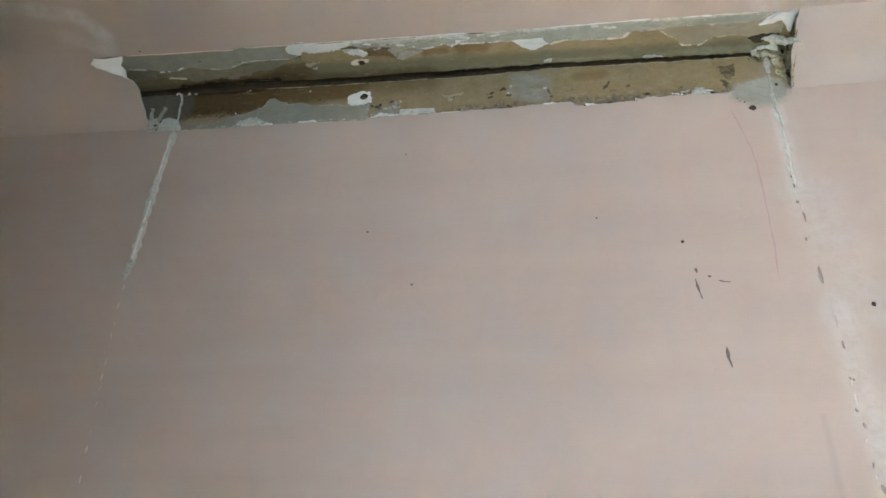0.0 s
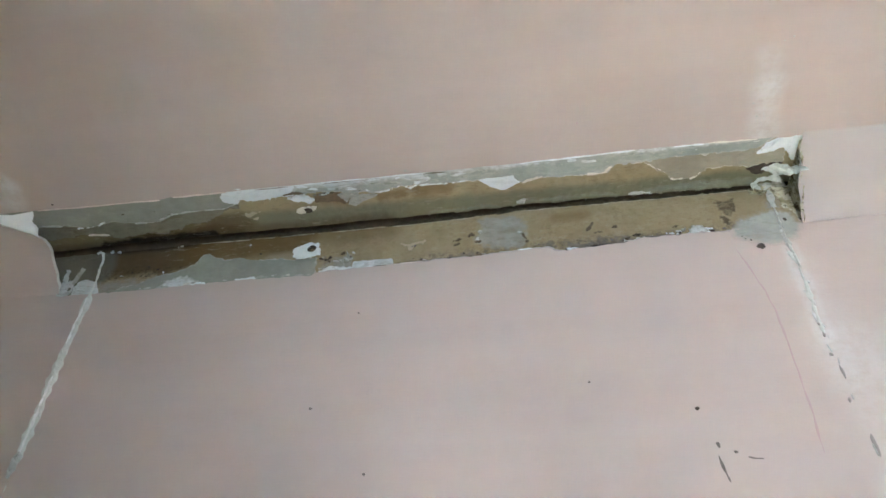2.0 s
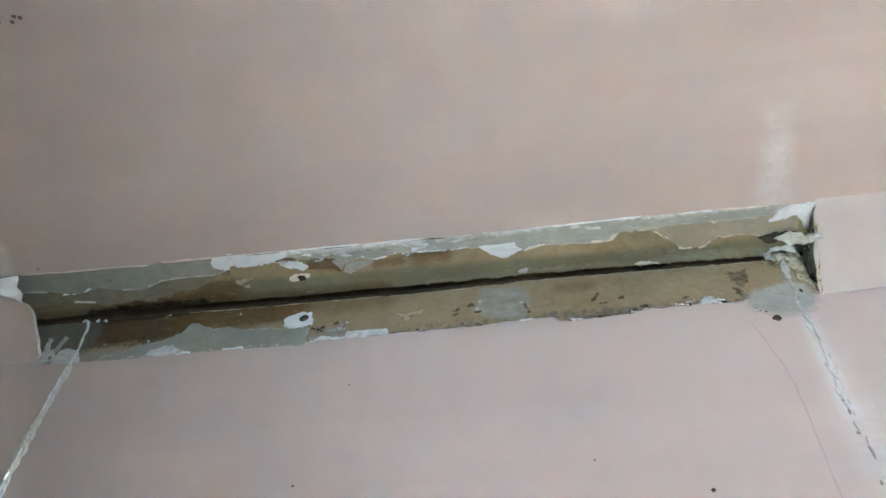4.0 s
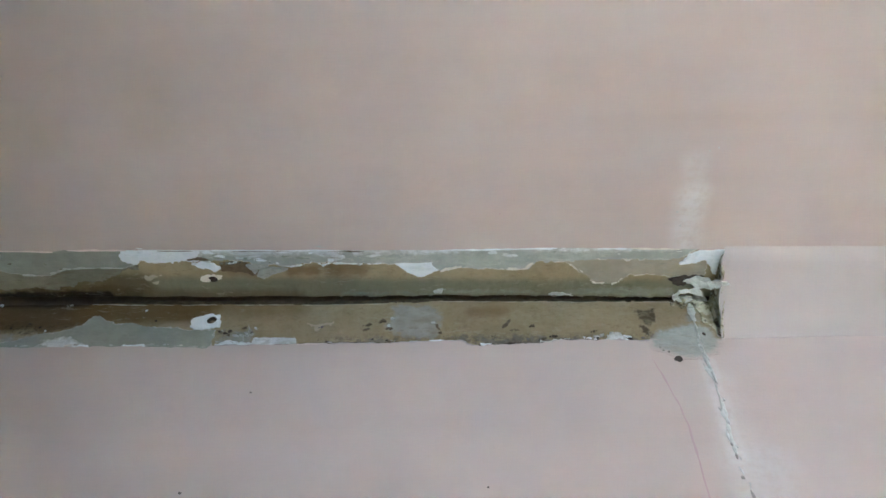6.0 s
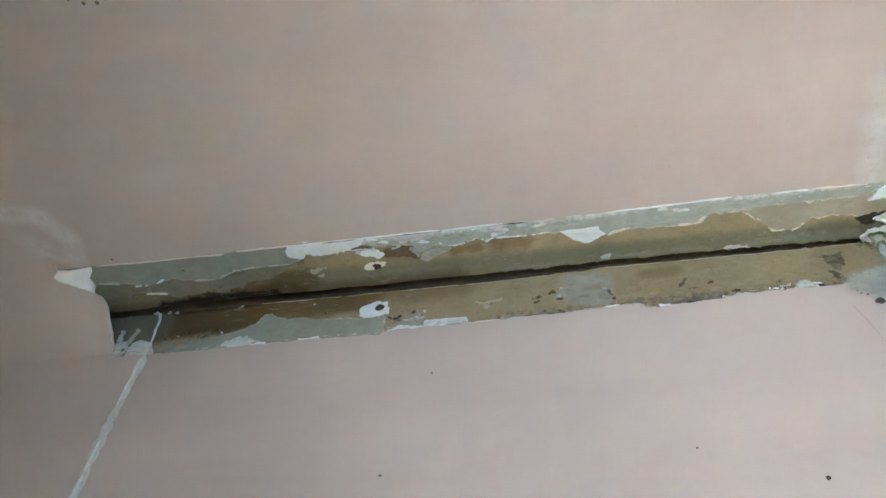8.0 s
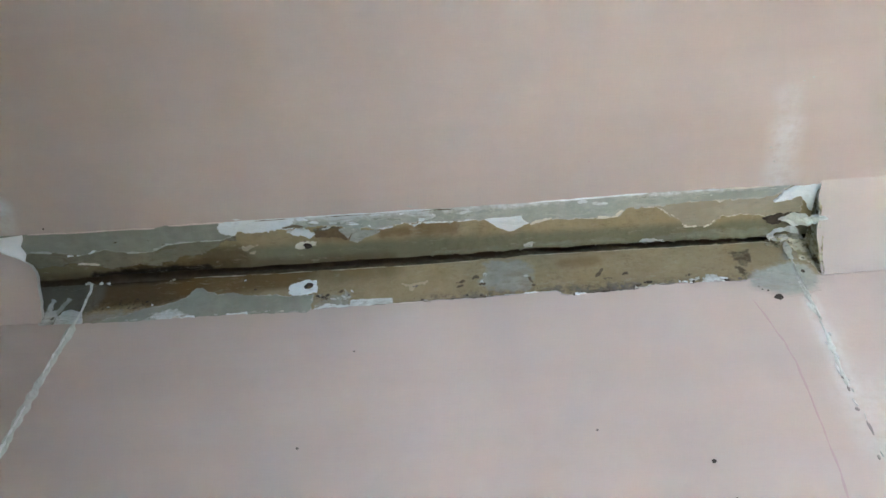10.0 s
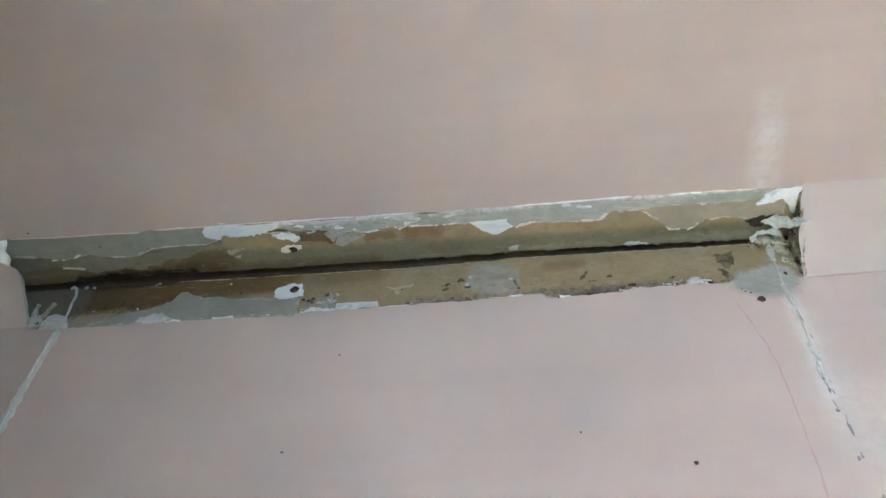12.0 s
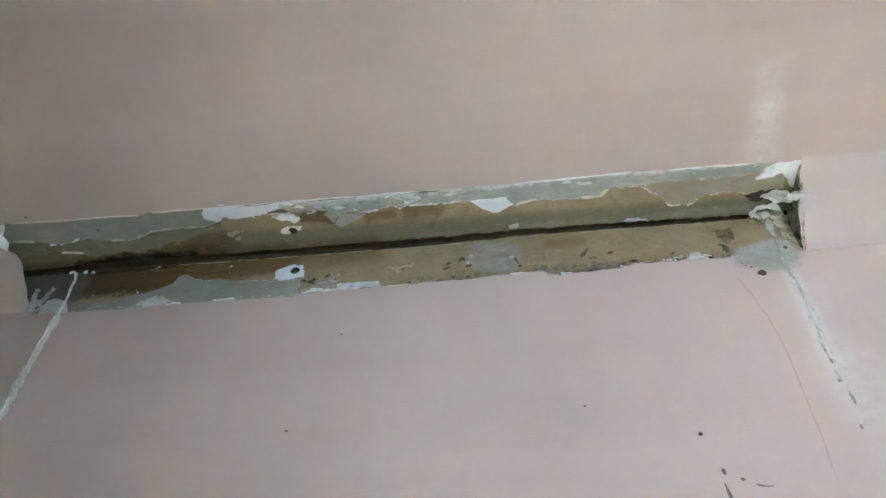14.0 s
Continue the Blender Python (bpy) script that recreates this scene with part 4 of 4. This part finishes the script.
while u < 0.905:
    run = edge_rng.uniform(0.012, 0.06)
    n = max(3, int(run / 0.006))
    path = [(u + run * k / n, wall_edge(u + run * k / n) + 0.0004) for k in range(n + 1)]
    part("torn_edge", sweep_bm(path, on_wall, edge_rng.uniform(0.0012, 0.0030), 0.0007, -0.0005, edge_rng.randint(1, 999), 0.003, 0.9, 0.0006),
         edge_rng.choice((M_EDGE, M_PINK_EDGE, M_MARK)), wall)
    u += run + edge_rng.uniform(0.004, 0.03)

# shadow and dirt below that edge's dirty stretch, both put in as dark colour
for i, (a, b) in enumerate([(0.478, 0.520), (0.523, 0.560), (0.566, 0.603), (0.712, 0.770)]):
    path = [(a + (b - a) * k / 8, wall_edge(a + (b - a) * k / 8) + 0.0012) for k in range(9)]
    part("shadow_dirt_line", sweep_bm(path, on_wall, 0.0020, 0.0007, -0.0008, 490 + i, 0.003, 0.9, 0.0008), M_DIRT_SHADE if i % 2 else M_CRUMB_SHADE, wall)

# crumbs and dirt on the stripped wall band
crumb_seed = itertools.count(160)


def crumbs(material, ru, rv, turn, *places):
    for u, v in places:
        bm = cluster_bm(u, v, on_wall, ru, rv, turn, next(crumb_seed), 0.0011, -0.0026 if v > -0.066 else -0.0006)
        part("dirt_speck" if material in (M_DIRT_SHADE, M_CRUMB_SHADE) else "crumb", bm, material, wall)


crumbs(M_CRUMB_SHADE, 0.0055, 0.0034, 0.6, (0.580, -0.033), (0.589, -0.046))
crumbs(M_CRUMB_SHADE, 0.0060, 0.0018, 0.1, (0.561, -0.041), (0.560, -0.049), (0.770, -0.042), (0.747, -0.050))
crumbs(M_CRUMB_SHADE, 0.0026, 0.0060, 0.3, (0.651, -0.046))
crumbs(M_CRUMB_SHADE, 0.0040, 0.0020, 0.3, (0.654, -0.054), (0.848, -0.051), (0.784, -0.066), (0.722, -0.060))
crumbs(M_DIRT_SHADE, 0.0050, 0.0024, 0.1, (0.797, -0.059), (0.380, -0.056), (0.371, -0.053), (0.385, -0.052))
crumbs(M_DIRT_SHADE, 0.0020, 0.0015, 0.2, (0.929, -0.085), (0.936, -0.088), (0.284, -0.034), (0.120, -0.040), (0.135, -0.046), (0.098, -0.048))
crumbs(M_GREY_PALE, 0.0034, 0.0026, 0.4, (0.592, -0.030), (0.646, -0.037), (0.588, -0.042), (0.850, -0.061), (0.857, -0.058), (0.918, -0.064), (0.057, -0.005), (0.068, -0.007))
crumbs(M_MARK, 0.0045, 0.0030, 0.2, (0.502, -0.045))
crumbs(M_WHITE, 0.0016, 0.0014, 0.0, (0.266, -0.016), (0.145, -0.052))
part("dirt_speck", sweep_bm([(0.733, -0.046), (0.738, -0.040), (0.744, -0.031)], on_wall, 0.0042, 0.0010, -0.0030, 181, 0.002, 0.9), M_CRUMB_SHADE, wall, "slanting brown knock")

CEILING_MARKS = [(0.133, -0.442, 0.0040, M_MARK), (0.146, -0.435, 0.0028, M_MARK), (0.160, -0.433, 0.0026, M_MARK), (0.165, -0.4385, 0.0030, M_MARK), (0.171, -0.4365, 0.0028, M_MARK)]

# dirt, knocks and pencil on the painted wall
mark_seed = itertools.count(220)


def marks(material, *each):
    for u, v, ru, rv, turn in each:
        part("dirt_speck", speck_bm(u, v, on_wall, ru, rv, turn, next(mark_seed), 0.0006), material, wall)


marks(M_DIRT_SHADE, (0.945, -0.0985, 0.0062, 0.0056, 0.0), (0.935, -0.0875, 0.0020, 0.0014, 0.4), (0.984, -0.058, 0.0028, 0.0034, 0.2), (0.823, -0.318, 0.0026, 0.0026, 0.0))
marks(M_MARK, (0.926, -0.080, 0.0016, 0.0012, 0.4), (0.836, -0.362, 0.0020, 0.0046, 0.4), (0.852, -0.371, 0.0026, 0.0018, -0.5),
      (0.385, -0.286, 0.0022, 0.0020, 0.0), (0.433, -0.152, 0.0016, 0.0014, 0.0),
      (0.711, -0.276, 0.0016, 0.0015, 0.0), (0.455, -0.372, 0.0021, 0.0019, 0.0))
marks(M_DIRT_SHADE, (1.045, -0.416, 0.0036, 0.0038, 0.0))
marks(M_SCUFF, (1.0, -0.513, 0.0045, 0.0018, -0.5), (0.998, -0.552, 0.0018, 0.0036, 0.5), (1.003, -0.570, 0.0024, 0.0046, 0.4), (0.980, -0.262, 0.0026, 0.0030, 0.2),
      (0.990, -0.372, 0.0026, 0.0150, 0.08), (0.985, -0.285, 0.0018, 0.010, 0.1), (1.010, -0.645, 0.0030, 0.0075, 0.3), (0.999, -0.470, 0.0016, 0.007, 0.1))
for i, path in enumerate([((0.8335, -0.374), (0.836, -0.388), (0.8395, -0.404)), ((0.863, -0.377), (0.869, -0.379), (0.878, -0.380)), ((0.861, -0.470), (0.8612, -0.484), (0.865, -0.498))]):
    part("scratch", sweep_bm(path, on_wall, 0.0026, 0.0005, 0, 240 + i, 0.002, 0.5, 0.0004), M_MARK, wall, "short dark scratch")
part("pencil_mark", sweep_bm([(0.913, -0.098), (0.921, -0.124), (0.930, -0.160), (0.937, -0.195), (0.9385, -0.240), (0.939, -0.285), (0.940, -0.335), (0.938, -0.378)],
                             on_wall, 0.0019, 0.00008, 0.0001, 251, 0.004, 0.5, 0.0012), M_MAUVE, wall, "faint mauve pencil line")
for i, (u, v, r, material) in enumerate([(0.016, -0.0985, 0.0017, M_DIRT_SHADE), (0.728, -0.147, 0.0015, M_MAUVE), (0.967, -0.240, 0.0016, M_GREY_PALE), (0.937, -0.149, 0.0018, M_GREY_PALE),
                                         (0.958, -0.236, 0.0013, M_GREY_PALE), (0.341, -0.336, 0.0014, M_MAUVE), (0.944, -0.128, 0.0016, M_GREY_PALE)] + CEILING_MARKS):
    part("dirt_speck" if material is M_DIRT_SHADE else "crumb", speck_bm(u, v, on_ceiling, r, r * 0.9, 0, 260 + i, 0.0005), material, ceiling)


# ---------------------------------------------------------------- coving
def cove_profile(drop, lip=True):
    """Front and back of the hollow cove, from the ceiling lip to the wall lip: out from the wall, down from the ceiling."""
    a, b = Vector((-0.0775, -0.0105)), Vector((-0.0020, -drop + 0.002))
    chord = b - a
    inward = Vector((-chord.y, chord.x)).normalized()
    front = [Vector((-0.0950, 0.0003)), Vector((-0.0930, -0.0010)), Vector((-0.0885, -0.0040)), Vector((-0.0830, -0.0078))]
    if not lip:
        front = [Vector((-0.1150, 0.0002)), Vector((-0.1030, -0.0010)), Vector((-0.0920, -0.0036)), Vector((-0.0840, -0.0072))]
    for k in range(13):
        f = k / 12
        front.append(a + chord * f + inward * (0.0055 * 4 * f * (1 - f)))
    front += [Vector((-0.0015, -drop)), Vector((-0.0006, -drop))]
    back = []
    for p in front:
        q = p + inward * 0.0095
        back.append(Vector((min(q.x, -0.0006), min(q.y, 0.0))))
    back[-1] = Vector((-0.0006, -drop + 0.002))
    return front, back


def coving(xs, drop_at, end_at, side, paint, label):
    """One run of cove, its cut end torn by end_at along the profile. side: +1 where the cut end looks to +x."""
    bm = bmesh.new()
    rings = []
    for i, x in enumerate(xs):
        front, back = cove_profile(drop_at(x), side < 0)
        m = len(front) - 1
        last = i == len(xs) - 1
        f_ring, b_ring = [], []
        for k in range(m + 1):
            shift = end_at(k / m) if last else 0.0
            wave = jag(x, k / m * 0.1, 7, 0.0012, 17)
            f_ring.append(bm.verts.new((x + shift, front[k].x + wave * (0.4 if 3 < k < m else 0), H + front[k].y)))
            b_ring.append(bm.verts.new((x + shift * 1.0 - side * (0.002 if last else 0), back[k].x, H + back[k].y)))
        rings.append((f_ring, b_ring))
    for (f0, b0), (f1, b1) in zip(rings, rings[1:]):
        for k in range(len(f0) - 1):
            bm.faces.new((f0[k], f0[k + 1], f1[k + 1], f1[k]))
            bm.faces.new((b0[k], b1[k], b1[k + 1], b0[k + 1]))
        for k in (0, len(f0) - 1):
            bm.faces.new((f0[k], f1[k], b1[k], b0[k]))
    f, b = rings[-1]
    for k in range(len(f) - 1):
        face = bm.faces.new((f[k], f[k + 1], b[k + 1], b[k]))
        face.material_index = 1
    bmesh.ops.remove_doubles(bm, verts=bm.verts, dist=0.00005)
    bmesh.ops.recalc_face_normals(bm, faces=bm.faces)
    for e in bm.edges:
        e.smooth = e.calc_face_angle(0.0) < 0.6
    ob = link("coving", bm, [paint, M_GYPSUM])
    for p in ob.data.polygons:
        p.use_smooth = p.material_index == 0
    return tagged(ob, label, "coving", "coving runs", "structure")


def west_end(s):
    return along(s, [(0, -0.064), (0.095, -0.064), (0.111, -0.066), (0.16, -0.075), (0.20, -0.072), (0.235, -0.064), (0.30, -0.036), (0.37, -0.014), (0.46, -0.007), (0.65, -0.003), (1, -0.001)]) + jag(s, 0, 14, 0.003, 51)


def east_end(s):
    return along(s, [(0, 0.004), (0.5, 0.002), (1, 0.004)]) + jag(s, 0, 16, 0.004, 53)


coving_west = coving([WEST, -0.35, -0.2, -0.1, 0.0], lambda x: 0.0775, west_end, 1, M_WALL, "pink painted coving with a broken white end")
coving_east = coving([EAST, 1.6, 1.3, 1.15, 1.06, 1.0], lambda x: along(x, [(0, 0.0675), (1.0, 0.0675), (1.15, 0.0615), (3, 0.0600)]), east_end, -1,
                     M_SHADED_PINK, "shade-tinted pink painted coving with a dirty broken end")


def end_fill_bm():
    """Old adhesive that fills the end of the east run, a little uneven."""
    front, back = cove_profile(0.0675)
    m = len(front) - 1
    rim = [p + Vector((0.0004, 0.0003)) for p in front[2:-1]] + [Vector((-0.001, -0.060)), Vector((-0.001, -0.001)), Vector((-0.080, -0.0008))]
    meet = [1.0 + east_end(k / m) + 0.0002 for k in range(2, m)] + [1.002, 1.002, 1.002]
    bm = bmesh.new()
    mid = sum(rim, Vector((0, 0))) / len(rim)
    grid = [[bm.verts.new((x, p.x, H + p.y)) for x, p in zip(meet, rim)]]
    for f in (0.95, 0.85, 0.7, 0.55, 0.4, 0.25, 0.12):
        grid.append([bm.verts.new((1.0040 + 0.002 * (1 - f) + jag(p.x * f, p.y * f, 120, 0.0045, 61), mid.x + (p.x - mid.x) * f, H + mid.y + (p.y - mid.y) * f)) for p in rim])
    c = bm.verts.new((1.001, mid.x, H + mid.y))
    for a, b in zip(grid, grid[1:]):
        for k in range(len(rim)):
            j = (k + 1) % len(rim)
            bm.faces.new((a[k], a[j], b[j], b[k]))
    for k in range(len(rim)):
        bm.faces.new((grid[-1][k], grid[-1][(k + 1) % len(rim)], c))
    bmesh.ops.recalc_face_normals(bm, faces=bm.faces)
    return bm


def broken_core_bm():
    """The slanting break between the ceiling and the torn edge of the west run."""
    front, back = cove_profile(0.0775, False)
    m = len(front) - 1
    bm = bmesh.new()
    rows = []
    for i in range(25):
        k = 2.0 + 4.5 * i / 24
        j = int(k)
        p = front[j].lerp(front[j + 1], k - j)
        tip = Vector((west_end(j / m) * (j + 1 - k) + west_end((j + 1) / m) * (k - j) + 0.001, p.x, H + p.y + 0.0008))
        root = Vector((along(i, [(0, -0.018), (6, -0.021), (14, -0.030), (24, -0.028)]), p.x * 0.94 - 0.004 * (1 - i / 24), H - 0.0002))
        row = []
        for q in range(6):
            c = tip.lerp(root, q / 5)
            c.z -= 0.004 * math.sin(math.pi * q / 5) * 0.6 + jag(c.x, c.y, 120, 0.0018, 66)
            row.append(bm.verts.new(c))
        rows.append(row)
    for a, b in zip(rows, rows[1:]):
        for q in range(5):
            bm.faces.new((a[q], a[q + 1], b[q + 1], b[q]))
    bmesh.ops.recalc_face_normals(bm, faces=bm.faces)
    return bm


part("broken_core", broken_core_bm(), M_CORE, coving_west, "white broken gypsum core")
part("paste", flake_bm([(-0.005, -0.033), (0.001, -0.035), (0.003, -0.052), (0.010, -0.054), (0.015, -0.062), (0.012, -0.080), (-0.004, -0.084)], on_wall, 0.0006, 67, 0.9, 0.0009, 0.0012, hole=(0.010, -0.069, 0.0030, 0.0040)),
     M_GREY_PALE, coving_west, "pale plaster paste")
part("adhesive", end_fill_bm(), M_MOTTLED, coving_east, "mottled brown-green old adhesive")
part("paste", flake_bm([(0.018, -0.030), (0.024, -0.034), (0.017, -0.056), (0.008, -0.066), (0.005, -0.061), (0.013, -0.048)], on_wall, 0.0020, 68, 0.6, 0.0009), M_FOLD, coving_west, "grey plaster paste")

# ---------------------------------------------------------------- loose remains
def caulk_west():
    root = link("caulk_bead", sweep_bm([(0.034, -0.007), (0.039, -0.004), (0.043, -0.007), (0.046, -0.022), (0.0475, -0.056), (0.0465, -0.080)], on_wall, 0.0036, 0.0022, -0.0022, 300,
                                       0.003, 0.4), M_CAULK)
    tagged(root, "thin pale caulk bead peeling down the pink wall", "caulk", "caulk beads")
    part("strip", sweep_bm([(0.0470, -0.078), (0.046, -0.106), (0.041, -0.160), (0.037, -0.205), (0.034, -0.27), (0.030, -0.335)], on_wall, 0.0112, 0.0018, 0, 301, 0.004, 0.45), M_CAULK, root)
    part("ridge", sweep_bm([(0.0455, -0.09), (0.043, -0.125), (0.039, -0.165)], on_wall, 0.003, 0.0028, 0, 302, 0.004, 0.7), M_CAULK_WHITE, root)
    part("ridge", sweep_bm([(0.0375, -0.215), (0.035, -0.25), (0.0325, -0.30), (0.030, -0.340)], on_wall, 0.004, 0.0030, 0, 303, 0.004, 0.7), M_CAULK_WHITE, root)
    part("torn_end", sweep_bm([(0.031, -0.318), (0.027, -0.345), (0.028, -0.352)], on_wall, 0.008, 0.004, 0, 304, 0.003, 0.9), M_GREY_PALE, root)
    rng = random.Random(5)
    v = -0.36
    while v > -0.72:
        run = rng.uniform(0.003, 0.012)
        u = along(-v, [(0.33, 0.029), (0.40, 0.027), (0.47, 0.030), (0.60, 0.034), (0.75, 0.041)])
        part("crumb", sweep_bm([(u + rng.uniform(-0.001, 0.001), v), (u + rng.uniform(-0.001, 0.001), v - run)], on_wall, rng.uniform(0.0010, 0.0028), 0.0007, 0, rng.randint(1, 999), 0.002, 0.9),
             M_PINK_EDGE if rng.random() < 0.6 else M_CAULK, root)
        v -= run + rng.uniform(0.006, 0.034)


def caulk_east():
    root = link("caulk_bead", sweep_bm([(0.976, -0.004), (0.977, -0.027), (0.9755, -0.050), (0.976, -0.073), (0.978, -0.105), (0.981, -0.135)], on_wall, 0.0064, 0.0013, -0.0006, 320, 0.003, 0.7), M_GREY_PALE)
    tagged(root, "broken white caulk bead and chips down the wall", "caulk", "caulk beads")
    part("ridge", sweep_bm([(0.9755, -0.045), (0.977, -0.075), (0.979, -0.105), (0.982, -0.138)], on_wall, 0.0020, 0.0016, 0, 321, 0.003, 0.9), M_CAULK, root)
    part("strip", sweep_bm([(0.972, -0.106), (0.979, -0.125), (0.981, -0.160), (0.980, -0.20), (0.980, -0.235)], on_wall, 0.0040, 0.0009, 0, 322, 0.003, 1.2), M_CAULK, root)
    rng = random.Random(11)
    v = -0.12
    while v > -0.74:
        run = rng.uniform(0.004, 0.020)
        u = along(-v, [(0.10, 0.979), (0.25, 0.980), (0.36, 0.989), (0.47, 0.998), (0.58, 1.004), (0.75, 1.014)])
        u += rng.uniform(-0.004, 0.004)
        wide = rng.uniform(0.0014, 0.0045) if v > -0.42 else rng.uniform(0.0010, 0.0030)
        part("crumb", sweep_bm([(u, v), (u + rng.uniform(-0.002, 0.003), v - run)], on_wall, wide, 0.0016, 0, rng.randint(1, 999), 0.003, 0.9), M_CAULK_WHITE if rng.random() < 0.8 else M_GREY_PALE, root)
        if rng.random() < 0.1:
            part("chip", speck_bm(u + rng.uniform(-0.004, 0.004), v - run, on_wall, 0.0016, rng.uniform(0.0015, 0.005), rng.uniform(-0.2, 0.4), rng.randint(1, 99), 0.0010), M_SCUFF, root)
        v -= run + (rng.uniform(0.0, 0.010) if v > -0.26 else rng.uniform(0.035, 0.08) if v > -0.48 else rng.uniform(0.006, 0.024))


caulk_west()
caulk_east()


def torn_shard():
    """A torn tongue of paper and plaster that sticks out of the joint past the end of the east run."""
    root_at, tip_at = Vector((0.966, -0.036, H - 0.003)), Vector((1.009, -0.0590, H - 0.0290))
    bm = bmesh.new()
    rows = []
    for i in range(15):
        f = i / 14
        c = root_at.lerp(tip_at, f)
        half = 0.0092 * math.sin(math.pi * (0.06 + 0.84 * f)) * (1 + jag(f, 2, 11, 0.7, 336))
        ring = []
        for k in range(5):
            s = k / 2 - 1
            ring.append(Vector((c.x + 0.003 * s, c.y + half * s, c.z + 0.0022 * (1 - s * s) + jag(f, s, 6, 0.0060, 335))))
        rows.append([bm.verts.new(p) for p in ring] + [bm.verts.new(p + Vector((0, 0.0012, 0.0014))) for p in ring[::-1]])
    for a, b in zip(rows, rows[1:]):
        for k in range(10):
            bm.faces.new((a[k], a[(k + 1) % 10], b[(k + 1) % 10], b[k]))
    bm.faces.new(rows[0])
    bm.faces.new(rows[-1][::-1])
    bmesh.ops.recalc_face_normals(bm, faces=bm.faces)
    root = link("torn_plaster", bm, M_TORN)
    tagged(root, "torn white plaster tongue sticking out of the joint", "plaster")
    part("lump", sweep_bm([(0.957, -0.004), (0.962, -0.018), (0.980, -0.020), (0.992, -0.012)], on_ceiling, 0.010, 0.006, -0.002, 332, 0.003, 0.8), M_TORN, root)
    part("lump", sweep_bm([(0.960, 0.001), (0.978, 0.003), (1.001, 0.002)], on_ceiling, 0.020, 0.007, -0.004, 338, 0.003, 0.8), M_FOLD, root, "grey plaster lump in the joint")
    part("crumb", sweep_bm([(0.955, -0.008), (0.968, -0.003), (0.98, -0.006)], on_ceiling, 0.006, 0.008, -0.004, 333, 0.003, 0.8), M_GREY_PALE, root)
    part("lump", sweep_bm([(0.952, -0.004), (0.968, -0.002), (0.985, -0.003), (1.002, -0.006)], on_wall, 0.011, 0.007, -0.003, 337, 0.003, 0.8), M_MOTTLED, root, "dirty brown plaster lump")
    part("fold", sweep_bm([(0.962, -0.072), (0.979, -0.0885)], on_ceiling, 0.004, 0.003, -0.001, 334, 0.003, 0.8), M_WHITE, root)


torn_shard()

# ---------------------------------------------------------------- unseen rest of the room, placed and coloured to shape the light
floor = link("floor", box_bm((WEST - 0.1, SOUTH - 0.1, -0.1), (EAST + 0.1, 0.1, 0)), M_FLOOR)
tagged(floor, "plain pale wood-coloured floor of the room", "floor", kind="structure")
wall_w = link("wall_west", box_bm((WEST - 0.1, CORNER_Y, 0), (WEST, 0.0, H + 0.03)), M_BROWN)
tagged(wall_w, "unseen brown wall added to darken and warm the west end", "wall", kind="structure")
wall_e = link("wall_east", box_bm((EAST, SOUTH, 0), (EAST + 0.1, 0.0, H + 0.03)), M_COOL)
tagged(wall_e, "unseen blue wall coloured to cool and dim the east end", "wall", kind="structure")
# added block that keeps window light off the west end
light_blocker = link("shading_corner", box_bm((WEST - 0.1, SOUTH - 0.2, 0), (CORNER_X, CORNER_Y, H + 0.03)), M_TAN)
tagged(light_blocker, "unseen wall corner added behind the camera to shade the west end", "wall", kind="structure")


def window_wall_bm():
    bm = bmesh.new()
    xs, zs = [CORNER_X, WIN_X0, WIN_X1, EAST + 0.1], [0.0, WIN_Z0, WIN_Z1, H + 0.03]
    for i in range(3):
        for j in range(3):
            if i == 1 and j == 1:
                continue
            piece = bmesh.ops.create_cube(bm, size=1)["verts"]
            for v in piece:
                v.co = (xs[i] + (v.co.x + 0.5) * (xs[i + 1] - xs[i]), SOUTH - (v.co.y + 0.5) * 0.25, zs[j] + (v.co.z + 0.5) * (zs[j + 1] - zs[j]))
    bmesh.ops.remove_doubles(bm, verts=bm.verts, dist=0.0001)
    inner = [f for f in bm.faces if all(len(e.link_faces) > 2 for e in f.edges)]
    bmesh.ops.delete(bm, geom=inner, context="FACES_ONLY")
    bmesh.ops.recalc_face_normals(bm, faces=bm.faces)
    return bm


wall_s = link("wall_south", window_wall_bm(), M_PLAIN)
tagged(wall_s, "plain painted wall with a window opening", "wall", kind="structure")


def window():
    y0, y1 = SOUTH - 0.21, SOUTH - 0.16
    root = new("window_1")
    root.location = ((WIN_X0 + WIN_X1) / 2, SOUTH - 0.18, WIN_Z0)
    tagged(root, "plain white framed window letting in daylight", "window", kind="structure")
    inv = Matrix.Translation(-root.location)

    def put(name, a, b, material):
        bm = box_bm(a, b, 0.004 if material is M_FRAME else 0.0)
        bmesh.ops.transform(bm, matrix=inv, verts=bm.verts)
        return part(name, bm, material, root)

    for xa, xb in ((WIN_X0, WIN_X0 + 0.05), (WIN_X1 - 0.05, WIN_X1)):
        put("window_frame", (xa, y0, WIN_Z0), (xb, y1, WIN_Z1), M_FRAME)
    for za, zb in ((WIN_Z0, WIN_Z0 + 0.05), (WIN_Z1 - 0.05, WIN_Z1)):
        put("window_frame", (WIN_X0 + 0.052, y0, za), (WIN_X1 - 0.052, y1, zb), M_FRAME)
    pane = put("pane", (WIN_X0 + 0.052, y0 + 0.02, WIN_Z0 + 0.052), (WIN_X1 - 0.052, y0 + 0.026, WIN_Z1 - 0.052), M_GLASS)
    pane.visible_shadow = False
    put("window_sill", (WIN_X0 - 0.03, SOUTH - 0.155, WIN_Z0 - 0.03), (WIN_X1 + 0.03, SOUTH + 0.04, WIN_Z0 - 0.003), M_FRAME)


window()
